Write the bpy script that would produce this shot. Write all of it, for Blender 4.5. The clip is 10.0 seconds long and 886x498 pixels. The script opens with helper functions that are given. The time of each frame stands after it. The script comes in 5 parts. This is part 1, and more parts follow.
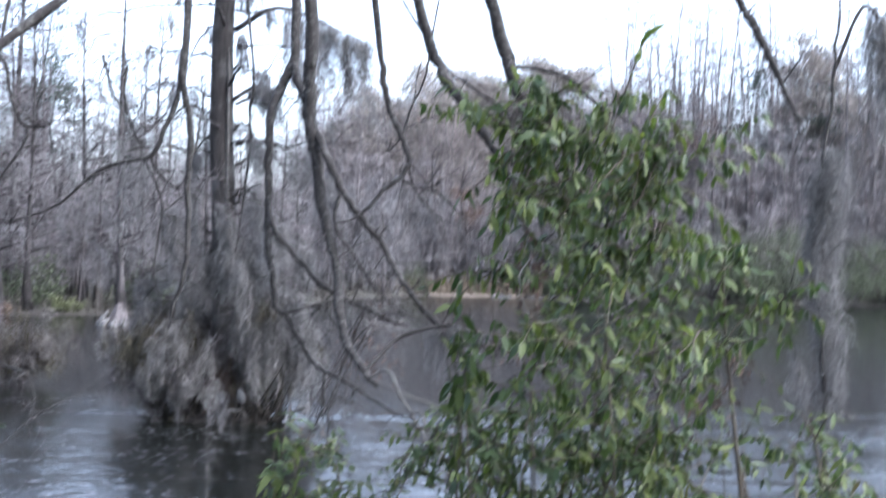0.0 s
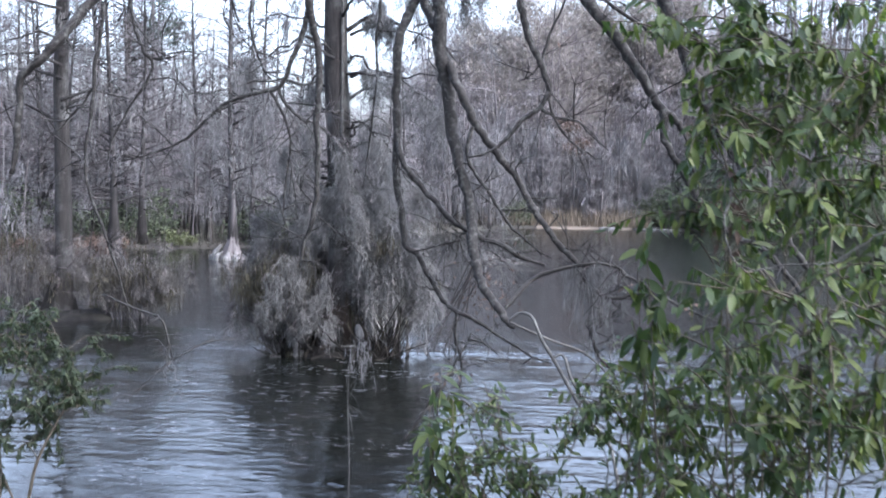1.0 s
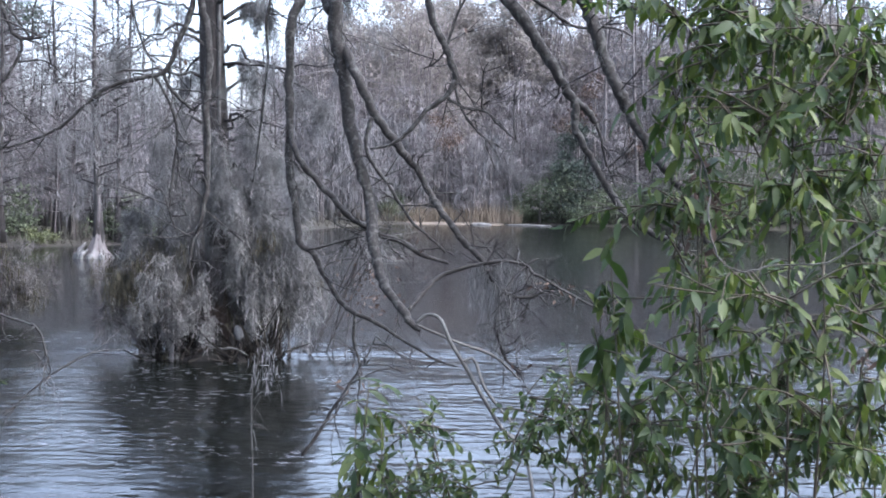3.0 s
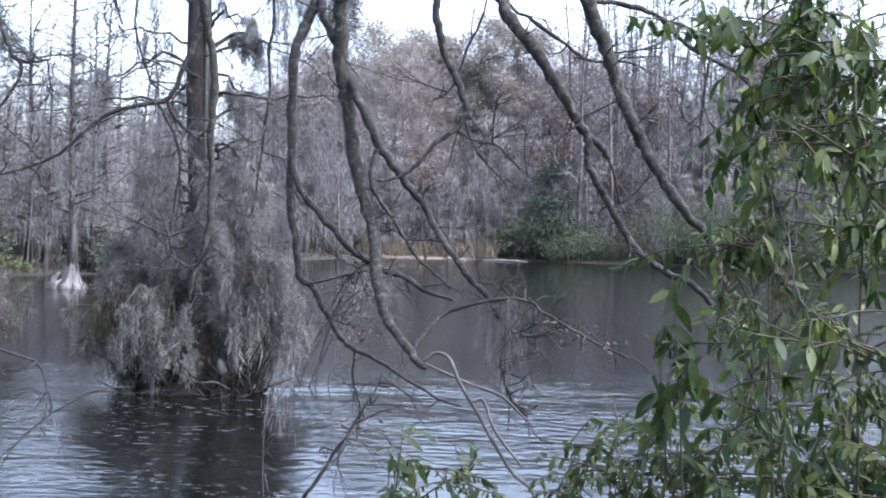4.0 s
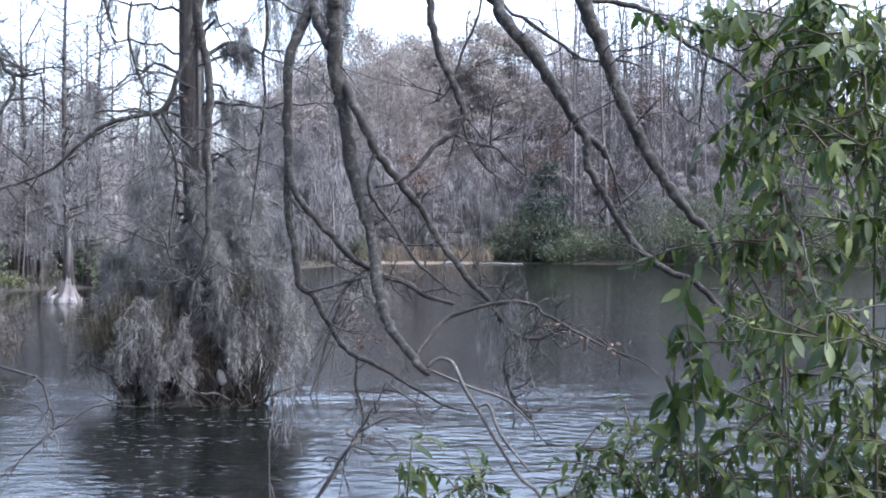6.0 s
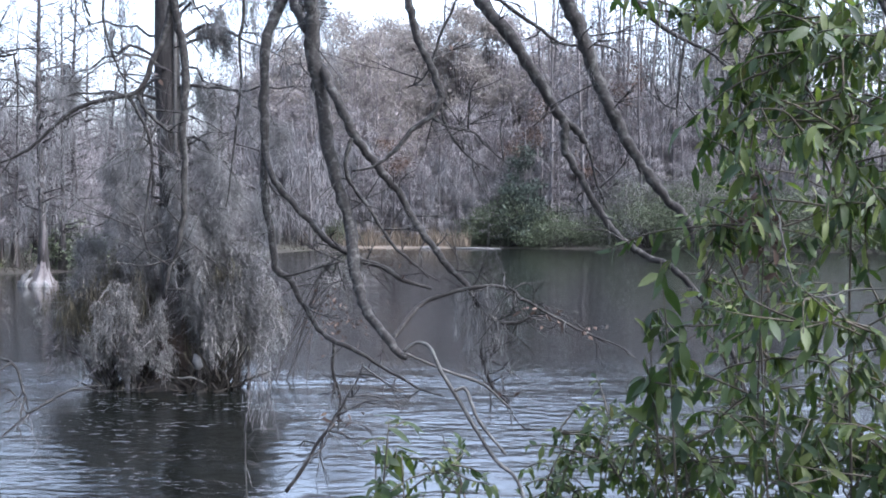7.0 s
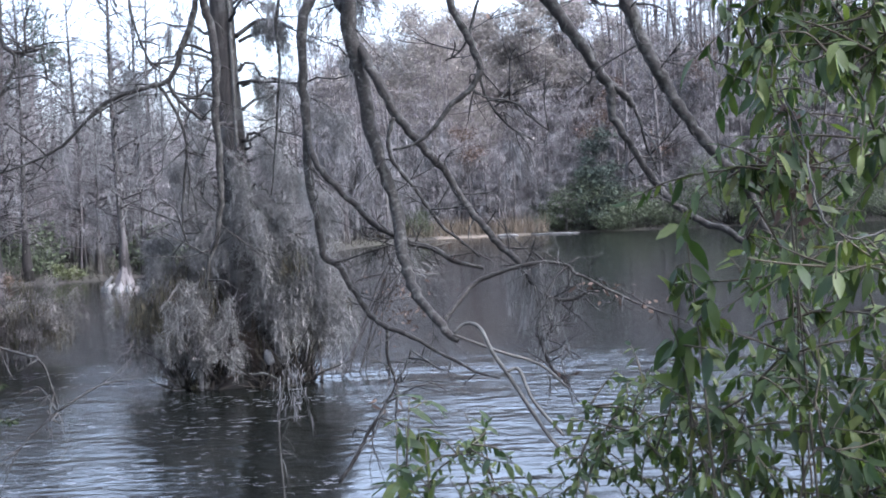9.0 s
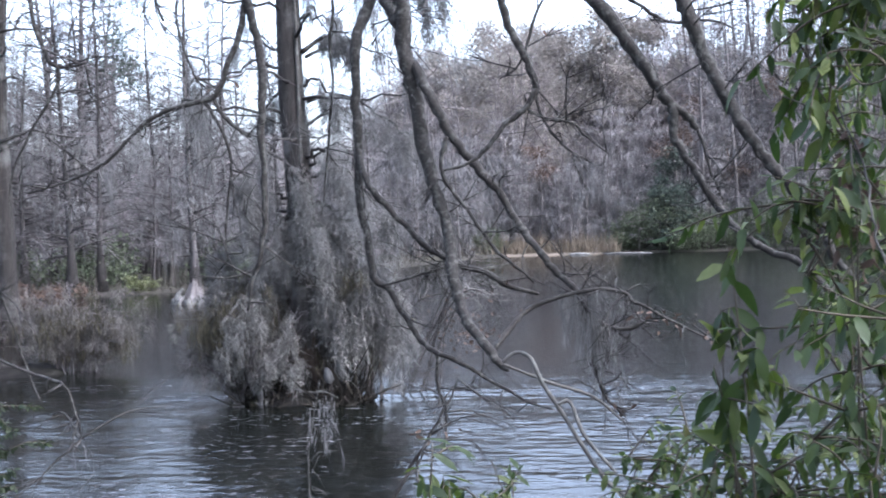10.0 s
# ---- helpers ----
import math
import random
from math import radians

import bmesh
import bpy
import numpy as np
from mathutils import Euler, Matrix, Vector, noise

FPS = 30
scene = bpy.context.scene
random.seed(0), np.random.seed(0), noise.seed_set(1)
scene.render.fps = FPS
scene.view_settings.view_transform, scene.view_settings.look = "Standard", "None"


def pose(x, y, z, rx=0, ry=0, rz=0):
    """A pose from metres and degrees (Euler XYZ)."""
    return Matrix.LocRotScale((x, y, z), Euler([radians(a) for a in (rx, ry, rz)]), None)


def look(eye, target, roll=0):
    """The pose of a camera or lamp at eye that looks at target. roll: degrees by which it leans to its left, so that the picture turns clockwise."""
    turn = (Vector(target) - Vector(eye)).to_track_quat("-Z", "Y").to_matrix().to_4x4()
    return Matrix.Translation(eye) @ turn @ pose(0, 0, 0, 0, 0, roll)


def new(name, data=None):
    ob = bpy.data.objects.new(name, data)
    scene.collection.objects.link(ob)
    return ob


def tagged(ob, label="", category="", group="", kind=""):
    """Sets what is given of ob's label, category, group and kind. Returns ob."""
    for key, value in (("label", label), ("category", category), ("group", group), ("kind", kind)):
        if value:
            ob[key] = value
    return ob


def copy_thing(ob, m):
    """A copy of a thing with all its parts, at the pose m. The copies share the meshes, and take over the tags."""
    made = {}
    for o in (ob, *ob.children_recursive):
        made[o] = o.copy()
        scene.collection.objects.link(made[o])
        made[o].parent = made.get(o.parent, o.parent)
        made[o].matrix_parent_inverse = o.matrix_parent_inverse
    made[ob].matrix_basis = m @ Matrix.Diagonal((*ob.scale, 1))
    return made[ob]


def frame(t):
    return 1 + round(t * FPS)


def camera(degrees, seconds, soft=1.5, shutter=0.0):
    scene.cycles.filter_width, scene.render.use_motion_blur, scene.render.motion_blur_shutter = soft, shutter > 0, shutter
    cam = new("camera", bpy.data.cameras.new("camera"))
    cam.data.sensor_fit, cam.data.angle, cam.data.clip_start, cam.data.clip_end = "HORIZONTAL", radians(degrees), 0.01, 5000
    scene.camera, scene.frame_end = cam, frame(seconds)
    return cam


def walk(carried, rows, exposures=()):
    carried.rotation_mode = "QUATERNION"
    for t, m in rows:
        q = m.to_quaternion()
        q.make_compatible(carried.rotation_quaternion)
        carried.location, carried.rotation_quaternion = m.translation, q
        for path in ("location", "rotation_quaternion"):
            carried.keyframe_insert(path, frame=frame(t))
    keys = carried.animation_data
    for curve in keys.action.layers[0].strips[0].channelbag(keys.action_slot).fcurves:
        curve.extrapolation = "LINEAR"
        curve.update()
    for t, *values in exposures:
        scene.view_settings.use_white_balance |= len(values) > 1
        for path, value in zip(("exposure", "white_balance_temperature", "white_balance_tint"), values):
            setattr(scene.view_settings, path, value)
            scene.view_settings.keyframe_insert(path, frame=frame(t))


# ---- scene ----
cam = camera(41.8, 10.0, soft=1.8, shutter=0.4)
PATH = [
    (0, (0.838, -1.461, 2.516), (0.751, 0.537, 2.539), 1.2),
    (0.5, (0.793, -1.323, 2.571), (0.605, 0.661, 2.404), -2.6),
    (1, (0.558, -1.027, 2.536), (0.297, 0.954, 2.439), 0.9),
    (1.5, (0.385, -0.883, 2.593), (0.2, 1.107, 2.526), 0.5),
    (2, (0.355, -0.755, 2.56), (0.135, 1.228, 2.423), -1.4),
    (2.5, (0.37, -0.668, 2.533), (0.24, 1.327, 2.468), -1.5),
    (2.7, (0.36, -0.631, 2.528), (0.281, 1.365, 2.424), -0.5),
    (3.8, (0.094, -0.414, 2.517), (0.073, 1.586, 2.463), 2.2),
    (4, (0.076, -0.372, 2.521), (0.085, 1.628, 2.48), 1.7),
    (4.5, (0.06, -0.335, 2.526), (0.07, 1.664, 2.48), 0.5),
    (5, (0.05, -0.334, 2.518), (0.038, 1.666, 2.486), 0.8),
    (5.5, (0.045, -0.328, 2.519), (0.043, 1.672, 2.495), 0.4),
    (7, (0.045, -0.312, 2.515), (0.101, 1.687, 2.456), 0.4),
    (7.5, (0.046, -0.297, 2.512), (0.133, 1.7, 2.453), 0.0),
    (8, (0.056, -0.287, 2.506), (0.206, 1.706, 2.452), -0.4),
    (8.5, (0.101, -0.239, 2.447), (0.14, 1.76, 2.409), -1.8),
    (9, (0.248, -0.071, 2.434), (0.164, 1.926, 2.36), -2.6),
    (9.5, (0.36, 0.134, 2.462), (0.224, 2.129, 2.42), -0.9),
    (10, (0.358, 0.197, 2.466), (0.151, 2.186, 2.425), -1.7),
]
walk(cam, [(t, look(e, a, r)) for t, e, a, r in PATH], [(0.0, 2.88, 5500, 14), (10.0, 2.88, 5500, 14)])

# ---- world and light ----
world = bpy.data.worlds.new("sky")
scene.world = world
world.use_nodes = True
wn, wl = world.node_tree.nodes, world.node_tree.links
wn.clear()
sky = wn.new("ShaderNodeTexSky")
sky.sky_type = "NISHITA"
sky.sun_disc = False
sky.sun_elevation = radians(50)
sky.sun_rotation = radians(115)
sky.air_density, sky.dust_density, sky.ozone_density = 1.2, 6.0, 1.6
hue = wn.new("ShaderNodeHueSaturation")
hue.inputs["Saturation"].default_value = 0.58
bg = wn.new("ShaderNodeBackground")
bg.inputs["Strength"].default_value = 0.15
wout = wn.new("ShaderNodeOutputWorld")
wl.new(sky.outputs[0], hue.inputs["Color"])
wl.new(hue.outputs[0], bg.inputs["Color"])
wl.new(bg.outputs[0], wout.inputs["Surface"])

sun = new("sun", bpy.data.lights.new("sun", "SUN"))
sun.data.energy, sun.data.angle, sun.data.color = 0.65, radians(40), (1.0, 0.97, 0.93)
# the sun's azimuth matches the sky's rotation: behind the camera, veiled by cloud
_az, _el = radians(115), radians(50)
_to = Vector((math.sin(_az) * math.cos(_el), math.cos(_az) * math.cos(_el), math.sin(_el)))
sun.matrix_world = look(_to * 60, (0, 0, 0))


# ---- materials ----
def principled(name, rough=0.8, spec=0.3):
    m = bpy.data.materials.new(name)
    m.use_nodes = True
    n = m.node_tree.nodes
    b = n["Principled BSDF"]
    b.inputs["Roughness"].default_value = rough
    b.inputs["Specular IOR Level"].default_value = spec
    return m, n, m.node_tree.links, b


def ramp(n, l, source, stops):
    r = n.new("ShaderNodeValToRGB")
    el = r.color_ramp.elements
    while len(el) < len(stops):
        el.new(0.5)
    for e, (p, c) in zip(el, stops):
        e.position, e.color = p, (*c, 1)
    l.new(source, r.inputs["Fac"])
    return r.outputs["Color"]


def noise_tex(n, l, scale, detail=4, rough=0.6, stretch=(1, 1, 1), coord="Object"):
    tc = n.new("ShaderNodeTexCoord")
    mp = n.new("ShaderNodeMapping")
    mp.inputs["Scale"].default_value = stretch
    t = n.new("ShaderNodeTexNoise")
    t.inputs["Scale"].default_value, t.inputs["Detail"].default_value, t.inputs["Roughness"].default_value = scale, detail, rough
    l.new(tc.outputs[coord], mp.inputs["Vector"])
    l.new(mp.outputs["Vector"], t.inputs["Vector"])
    return t.outputs["Fac"]


def mixed(n, l, fac, a, b, mode="MIX"):
    m = n.new("ShaderNodeMix")
    m.data_type, m.blend_type = "RGBA", mode
    for s, v in ((0, fac), (6, a), (7, b)):
        if isinstance(v, (int, float)):
            m.inputs[s].default_value = v
        elif isinstance(v, tuple):
            m.inputs[s].default_value = (*v, 1)
        else:
            l.new(v, m.inputs[s])
    return m.outputs[2]


def bumped(n, l, b, height, strength=0.5, distance=0.01):
    k = n.new("ShaderNodeBump")
    k.inputs["Strength"].default_value, k.inputs["Distance"].default_value = strength, distance
    l.new(height, k.inputs["Height"])
    l.new(k.outputs[0], b.inputs["Normal"])


def bark(name, dark, mid, light, fine=30, patch=5, stretch=(1, 1, 0.25), amount=0.5, depth=0.01):
    m, n, l, b = principled(name, 0.85, 0.2)
    f = noise_tex(n, l, fine, 6, 0.7, stretch)
    p = noise_tex(n, l, patch, 4, 0.6)
    base = ramp(n, l, f, [(0.3, dark), (0.7, mid)])
    pale = ramp(n, l, p, [(0.5, (0, 0, 0)), (0.68, (1, 1, 1))])
    k = n.new("ShaderNodeMath")
    k.operation = "MULTIPLY"
    l.new(pale, k.inputs[0])
    k.inputs[1].default_value = amount
    l.new(mixed(n, l, 1.0, mixed(n, l, k.outputs[0], base, light), (0.5, 0.5, 0.5), "MULTIPLY"), b.inputs["Base Color"])
    bumped(n, l, b, f, 0.7, depth)
    return m


def fibre(name, a, b_, through_light=0.0, rough=0.9):
    """Twigs, moss and blades: colour drifts from strand to strand and over the plant."""
    m, n, l, b = principled(name, rough, 0.15)
    g = n.new("ShaderNodeNewGeometry")
    p = noise_tex(n, l, 0.9, 3, 0.6)
    c1 = ramp(n, l, g.outputs["Random Per Island"], [(0.0, a), (1.0, b_)])
    c2 = ramp(n, l, p, [(0.35, (0.345, 0.345, 0.345)), (0.65, (0.49, 0.49, 0.49))])
    col = mixed(n, l, 1.0, c1, c2, "MULTIPLY")
    l.new(col, b.inputs["Base Color"])
    if through_light:
        t = n.new("ShaderNodeBsdfTranslucent")
        l.new(col, t.inputs["Color"])
        s = n.new("ShaderNodeMixShader")
        s.inputs[0].default_value = through_light
        l.new(b.outputs[0], s.inputs[1])
        l.new(t.outputs[0], s.inputs[2])
        l.new(s.outputs[0], n["Material Output"].inputs["Surface"])
    return m


def leaf_material(name, a, mid, b_, rough=0.5, random_of="object"):
    m, n, l, b = principled(name, rough, 0.22)
    if random_of == "object":
        r = n.new("ShaderNodeObjectInfo").outputs["Random"]
    else:
        r = n.new("ShaderNodeNewGeometry").outputs["Random Per Island"]
    c1 = ramp(n, l, r, [(0.0, a), (0.5, mid), (0.98, b_), (1.0, (0.095, 0.08, 0.032))])
    p = noise_tex(n, l, 45, 3, 0.6)
    c2 = ramp(n, l, p, [(0.3, (0.45, 0.45, 0.45)), (0.7, (0.61, 0.61, 0.61))])
    col = mixed(n, l, 1.0, c1, c2, "MULTIPLY")
    l.new(col, b.inputs["Base Color"])
    bumped(n, l, b, p, 0.15, 0.003)
    t = n.new("ShaderNodeBsdfTranslucent")
    l.new(mixed(n, l, 1.0, col, (1.2, 1.4, 0.7), "MULTIPLY"), t.inputs["Color"])
    s = n.new("ShaderNodeMixShader")
    s.inputs[0].default_value = 0.4
    l.new(b.outputs[0], s.inputs[1])
    l.new(t.outputs[0], s.inputs[2])
    l.new(s.outputs[0], n["Material Output"].inputs["Surface"])
    return m


BARK_LIMB = bark("limb bark", (0.012, 0.010, 0.009), (0.046, 0.040, 0.036), (0.15, 0.15, 0.135), 70, 26, (1, 1, 0.7), 0.6, 0.01)
BARK_PALE = bark("pale lichened bark", (0.038, 0.035, 0.032), (0.10, 0.096, 0.088), (0.19, 0.19, 0.178), 60, 10, (1, 1, 0.5), 0.6, 0.004)
BARK_CYPRESS = bark("cypress bark", (0.012, 0.010, 0.009), (0.052, 0.045, 0.041), (0.14, 0.139, 0.13), 24, 2.2, (1, 1, 0.12), 0.7, 0.05)
STEM = bark("olive brown stem", (0.035, 0.03, 0.02), (0.10, 0.08, 0.055), (0.20, 0.19, 0.15), 90, 14, (1, 1, 0.4), 0.4, 0.003)
BARK_FOOT = bark("brown cypress foot", (0.010, 0.006, 0.004), (0.040, 0.026, 0.018), (0.06, 0.052, 0.034), 18, 2.5, (1, 1, 0.15), 0.5, 0.02)
BARK_WET = bark("wet black roots", (0.004, 0.003, 0.003), (0.014, 0.011, 0.009), (0.03, 0.028, 0.02), 18, 2.5, (1, 1, 0.15), 0.5, 0.02)
BARK_BLEACHED = bark("bleached cypress foot", (0.08, 0.078, 0.076), (0.17, 0.166, 0.162), (0.36, 0.35, 0.34), 14, 2, (1, 1, 0.15), 0.6, 0.02)
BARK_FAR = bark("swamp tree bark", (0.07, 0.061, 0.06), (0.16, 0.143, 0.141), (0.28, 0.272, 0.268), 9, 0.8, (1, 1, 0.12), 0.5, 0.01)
BARK_SWAMP = bark("dark swamp bark", (0.018, 0.016, 0.015), (0.06, 0.052, 0.05), (0.17, 0.165, 0.16), 14, 1.5, (1, 1, 0.12), 0.5, 0.01)
TWIG = fibre("bare twigs", (0.075, 0.066, 0.065), (0.21, 0.19, 0.19))
# far crowns: base colours lifted to stand in for haze and lost light
TWIG_BROWN = fibre("brown crown twigs lightened for haze", (0.432, 0.378, 0.376), (0.600, 0.530, 0.528), 0.4)
TWIG_GREY = fibre("grey crown twigs lightened for haze", (0.35, 0.322, 0.324), (0.49, 0.455, 0.456), 0.4)
TWIG_OLIVE = fibre("olive crown leaves lightened for haze", (0.348, 0.314, 0.282), (0.504, 0.456, 0.414), 0.45)
TWIG_PALE = fibre("pale dead twigs", (0.16, 0.15, 0.14), (0.32, 0.30, 0.285))
MOSS = fibre("grey hanging moss", (0.135, 0.129, 0.121), (0.285, 0.275, 0.26), 0.2)
ROOTLET = fibre("dark rootlets", (0.012, 0.010, 0.008), (0.05, 0.043, 0.034))
MOSS_PALE = fibre("pale hanging moss", (0.18, 0.176, 0.17), (0.34, 0.334, 0.325), 0.38)
# distance haze put into the colour: paler, narrower range than the near kinds
MOSS_FAR = fibre("far moss with haze in colour", (0.182, 0.177, 0.179), (0.285, 0.278, 0.281), 0.2)
TWIG_FAR = fibre("far twigs with haze in colour", (0.13, 0.117, 0.118), (0.235, 0.213, 0.216), 0.1)
MOSS_BROWN = fibre("brownish hanging moss", (0.13, 0.117, 0.108), (0.27, 0.245, 0.23), 0.15)
MOSS_OLIVE = fibre("olive brown brush", (0.045, 0.04, 0.026), (0.12, 0.108, 0.07), 0.1)
LEAF = leaf_material("laurel leaf", (0.028, 0.049, 0.018), (0.058, 0.088, 0.028), (0.132, 0.156, 0.045))
LEAF_MASS = leaf_material("laurel leaf mass", (0.028, 0.049, 0.018), (0.058, 0.088, 0.028), (0.132, 0.156, 0.045), random_of="island")
LEAF_DULL = leaf_material("dull evergreen leaf", (0.020, 0.032, 0.017), (0.034, 0.049, 0.024), (0.066, 0.082, 0.042), 0.6)
LEAF_DULL_MASS = leaf_material("dull evergreen mass", (0.020, 0.032, 0.017), (0.034, 0.049, 0.024), (0.066, 0.082, 0.042), 0.6, "island")
LEAF_FAR = fibre("far evergreen leaves", (0.092, 0.113, 0.070), (0.168, 0.194, 0.12), 0.3, 0.8)
LEAF_DARK = fibre("dark conifer needles", (0.05, 0.068, 0.056), (0.10, 0.125, 0.098), 0.2, 0.7)
LEAF_YELLOW = fibre("yellow green leaves", (0.085, 0.098, 0.045), (0.165, 0.178, 0.085), 0.3, 0.6)
LEAF_RUST = fibre("rusty dead leaves", (0.10, 0.066, 0.05), (0.195, 0.138, 0.108), 0.2, 0.8)
SHORE_STRAW = fibre("dead shore growth", (0.06, 0.055, 0.045), (0.17, 0.155, 0.13), 0.15)
REED = fibre("dry tan reeds", (0.17, 0.135, 0.10), (0.30, 0.25, 0.19), 0.2, 0.8)


def water_material():
    m, n, l, b = principled("swamp water", 0.02, 0.5)
    b.inputs["IOR"].default_value = 1.333
    murk = noise_tex(n, l, 0.25, 3, 0.5)
    murky = ramp(n, l, murk, [(0.3, (0.0012, 0.0015, 0.0012)), (0.7, (0.0028, 0.0033, 0.0026))])

    def times(a, k):
        q = n.new("ShaderNodeMath")
        q.operation = "MULTIPLY"
        l.new(a, q.inputs[0])
        if isinstance(k, float):
            q.inputs[1].default_value = k
        else:
            l.new(k, q.inputs[1])
        return q.outputs[0]

    def plus(a, c):
        q = n.new("ShaderNodeMath")
        l.new(a, q.inputs[0])
        l.new(c, q.inputs[1])
        return q.outputs[0]

    tc = n.new("ShaderNodeTexCoord")
    sp = n.new("ShaderNodeSeparateXYZ")
    l.new(tc.outputs["Object"], sp.inputs[0])

    def slope(axis, a0, a1, b0, b1):
        q = n.new("ShaderNodeMapRange")
        q.interpolation_type = "SMOOTHSTEP"
        for key, v in (("From Min", a0), ("From Max", a1), ("To Min", b0), ("To Max", b1)):
            q.inputs[key].default_value = v
        l.new(sp.outputs[axis], q.inputs["Value"])
        return q.outputs["Result"]

    # the far half of the water lies in the lee of the woods; the breeze reaches the open side past the cypress
    lee = slope("Y", 17.5, 21.5, 1.0, 0.14)
    breeze = slope("X", -4.5, 0.0, 0.92, 1.0)
    patch = noise_tex(n, l, 0.45, 3, 0.55, (0.5, 1.2, 1))
    gust = ramp(n, l, patch, [(0.36, (0.35, 0.35, 0.35)), (0.62, (1, 1, 1))])
    long_ = noise_tex(n, l, 2.0, 2, 0.5, (0.8, 1.5, 1))
    short = noise_tex(n, l, 4.6, 2, 0.5, (0.8, 1.35, 1))
    swell = noise_tex(n, l, 0.6, 1, 0.5, (0.7, 1.2, 1))
    h = plus(times(swell, 0.015), times(times(plus(times(long_, 0.021), times(short, 0.019)), gust), breeze))
    # pollen and scum drifting in thin flecks on the open water
    scum = noise_tex(n, l, 7.0, 5, 0.72, (0.7, 1.7, 1))
    drift = ramp(n, l, noise_tex(n, l, 0.7, 3, 0.6, (0.6, 1.3, 1)), [(0.42, (0, 0, 0)), (0.6, (1, 1, 1))])
    film = times(times(times(ramp(n, l, scum, [(0.57, (0, 0, 0)), (0.61, (1, 1, 1))]), 0.6), drift), lee)
    l.new(mixed(n, l, film, murky, (0.085, 0.086, 0.095)), b.inputs["Base Color"])
    # wavelets too small to see smear the reflections upright
    fuzz = ramp(n, l, noise_tex(n, l, 0.9, 3, 0.6, (0.5, 1.6, 1)), [(0.35, (0.07, 0.07, 0.07)), (0.65, (0.19, 0.19, 0.19))])
    rough = mixed(n, l, lee, (0.13, 0.13, 0.13), fuzz)
    l.new(mixed(n, l, film, rough, (0.5, 0.5, 0.5)), b.inputs["Roughness"])
    bumped(n, l, b, times(h, lee), 1.0, 1.0)
    return m


def ground_material():
    m, n, l, b = principled("leaf litter and mud", 0.95, 0.15)
    f = noise_tex(n, l, 3.0, 8, 0.75)
    p = noise_tex(n, l, 0.12, 4, 0.6)
    litter = ramp(n, l, f, [(0.3, (0.008, 0.007, 0.006)), (0.5, (0.018, 0.016, 0.014)), (0.72, (0.04, 0.034, 0.029))])
    l.new(mixed(n, l, ramp(n, l, p, [(0.45, (0, 0, 0)), (0.6, (0.8, 0.8, 0.8))]), litter, (0.03, 0.03, 0.02)), b.inputs["Base Color"])
    bumped(n, l, b, f, 0.8, 0.04)
    return m


def sand_material():
    m, n, l, b = principled("pale sand", 0.95, 0.15)
    f = noise_tex(n, l, 2.5, 6, 0.7)
    l.new(ramp(n, l, f, [(0.3, (0.06, 0.05, 0.038)), (0.7, (0.112, 0.094, 0.077))]), b.inputs["Base Color"])
    bumped(n, l, b, f, 0.6, 0.03)
    return m


WATER, GROUND, SAND = water_material(), ground_material(), sand_material()


# ---- mesh building ----
class Buf:
    """Vertices and faces gathered as arrays, then made into one mesh."""

    def __init__(self):
        self.v, self.q, self.t, self.n = [], [], [], 0

    def add(self, v, quads=None, tris=None):
        v = np.asarray(v, float).reshape(-1, 3)
        if quads is not None and len(quads):
            self.q.append(np.asarray(quads, int).reshape(-1, 4) + self.n)
        if tris is not None and len(tris):
            self.t.append(np.asarray(tris, int).reshape(-1, 3) + self.n)
        self.v.append(v)
        self.n += len(v)

    def arrays(self):
        v = np.concatenate(self.v) if self.v else np.zeros((0, 3))
        q = np.concatenate(self.q) if self.q else np.zeros((0, 4), int)
        t = np.concatenate(self.t) if self.t else np.zeros((0, 3), int)
        return v, q, t

    def put(self, other, m):
        """A copy of other, moved by the 4 x 4 matrix m."""
        v, q, t = other
        r = np.array(m)
        self.add(v @ r[:3, :3].T + r[:3, 3], q, t)

    def mesh(self, name, material, smooth=True):
        v, q, t = self.arrays()
        me = bpy.data.meshes.new(name)
        me.vertices.add(len(v))
        me.vertices.foreach_set("co", v.astype(np.float32).ravel())
        loops = np.concatenate([q.ravel(), t.ravel()])
        me.loops.add(len(loops))
        me.loops.foreach_set("vertex_index", loops.astype(np.int32))
        starts = np.concatenate([np.arange(len(q)) * 4, len(q) * 4 + np.arange(len(t)) * 3])
        me.polygons.add(len(starts))
        me.polygons.foreach_set("loop_start", starts.astype(np.int32))
        me.polygons.foreach_set("use_smooth", np.full(len(starts), smooth))
        me.update(calc_edges=True)
        me.validate()
        me.materials.append(material)
        return me


def part(name, buf, material, parent, label="", smooth=True):
    ob = new(name, buf.mesh(name, material, smooth))
    ob.parent = parent
    if label:
        tagged(ob, label)
    if name in ("twig_mass", "hanging_moss", "foliage", "brush", "branch_mass", "crown", "trunk_mass", "dead_leaf_mass"):
        tagged(ob, kind="stuff")
    return ob


def root(name, x, y, z, label, category, group="", kind=""):
    ob = new(name)
    ob.empty_display_size = 0.2
    ob.location = (x, y, z)
    return tagged(ob, label, category, group, kind)


def spline(points, steps=5):
    """A smooth line (Catmull-Rom) through rows of x, y, z, radius."""
    p = np.array(points, float)
    p = np.vstack([2 * p[0] - p[1], p, 2 * p[-1] - p[-2]])
    out = []
    for i in range(1, len(p) - 2):
        a, b, c, d = p[i - 1], p[i], p[i + 1], p[i + 2]
        for s in np.arange(steps) / steps:
            out.append(0.5 * (2 * b + (c - a) * s + (2 * a - 5 * b + 4 * c - d) * s ** 2 + (3 * b - a - 3 * c + d) * s ** 3))
    out.append(p[-2])
    return np.array(out)


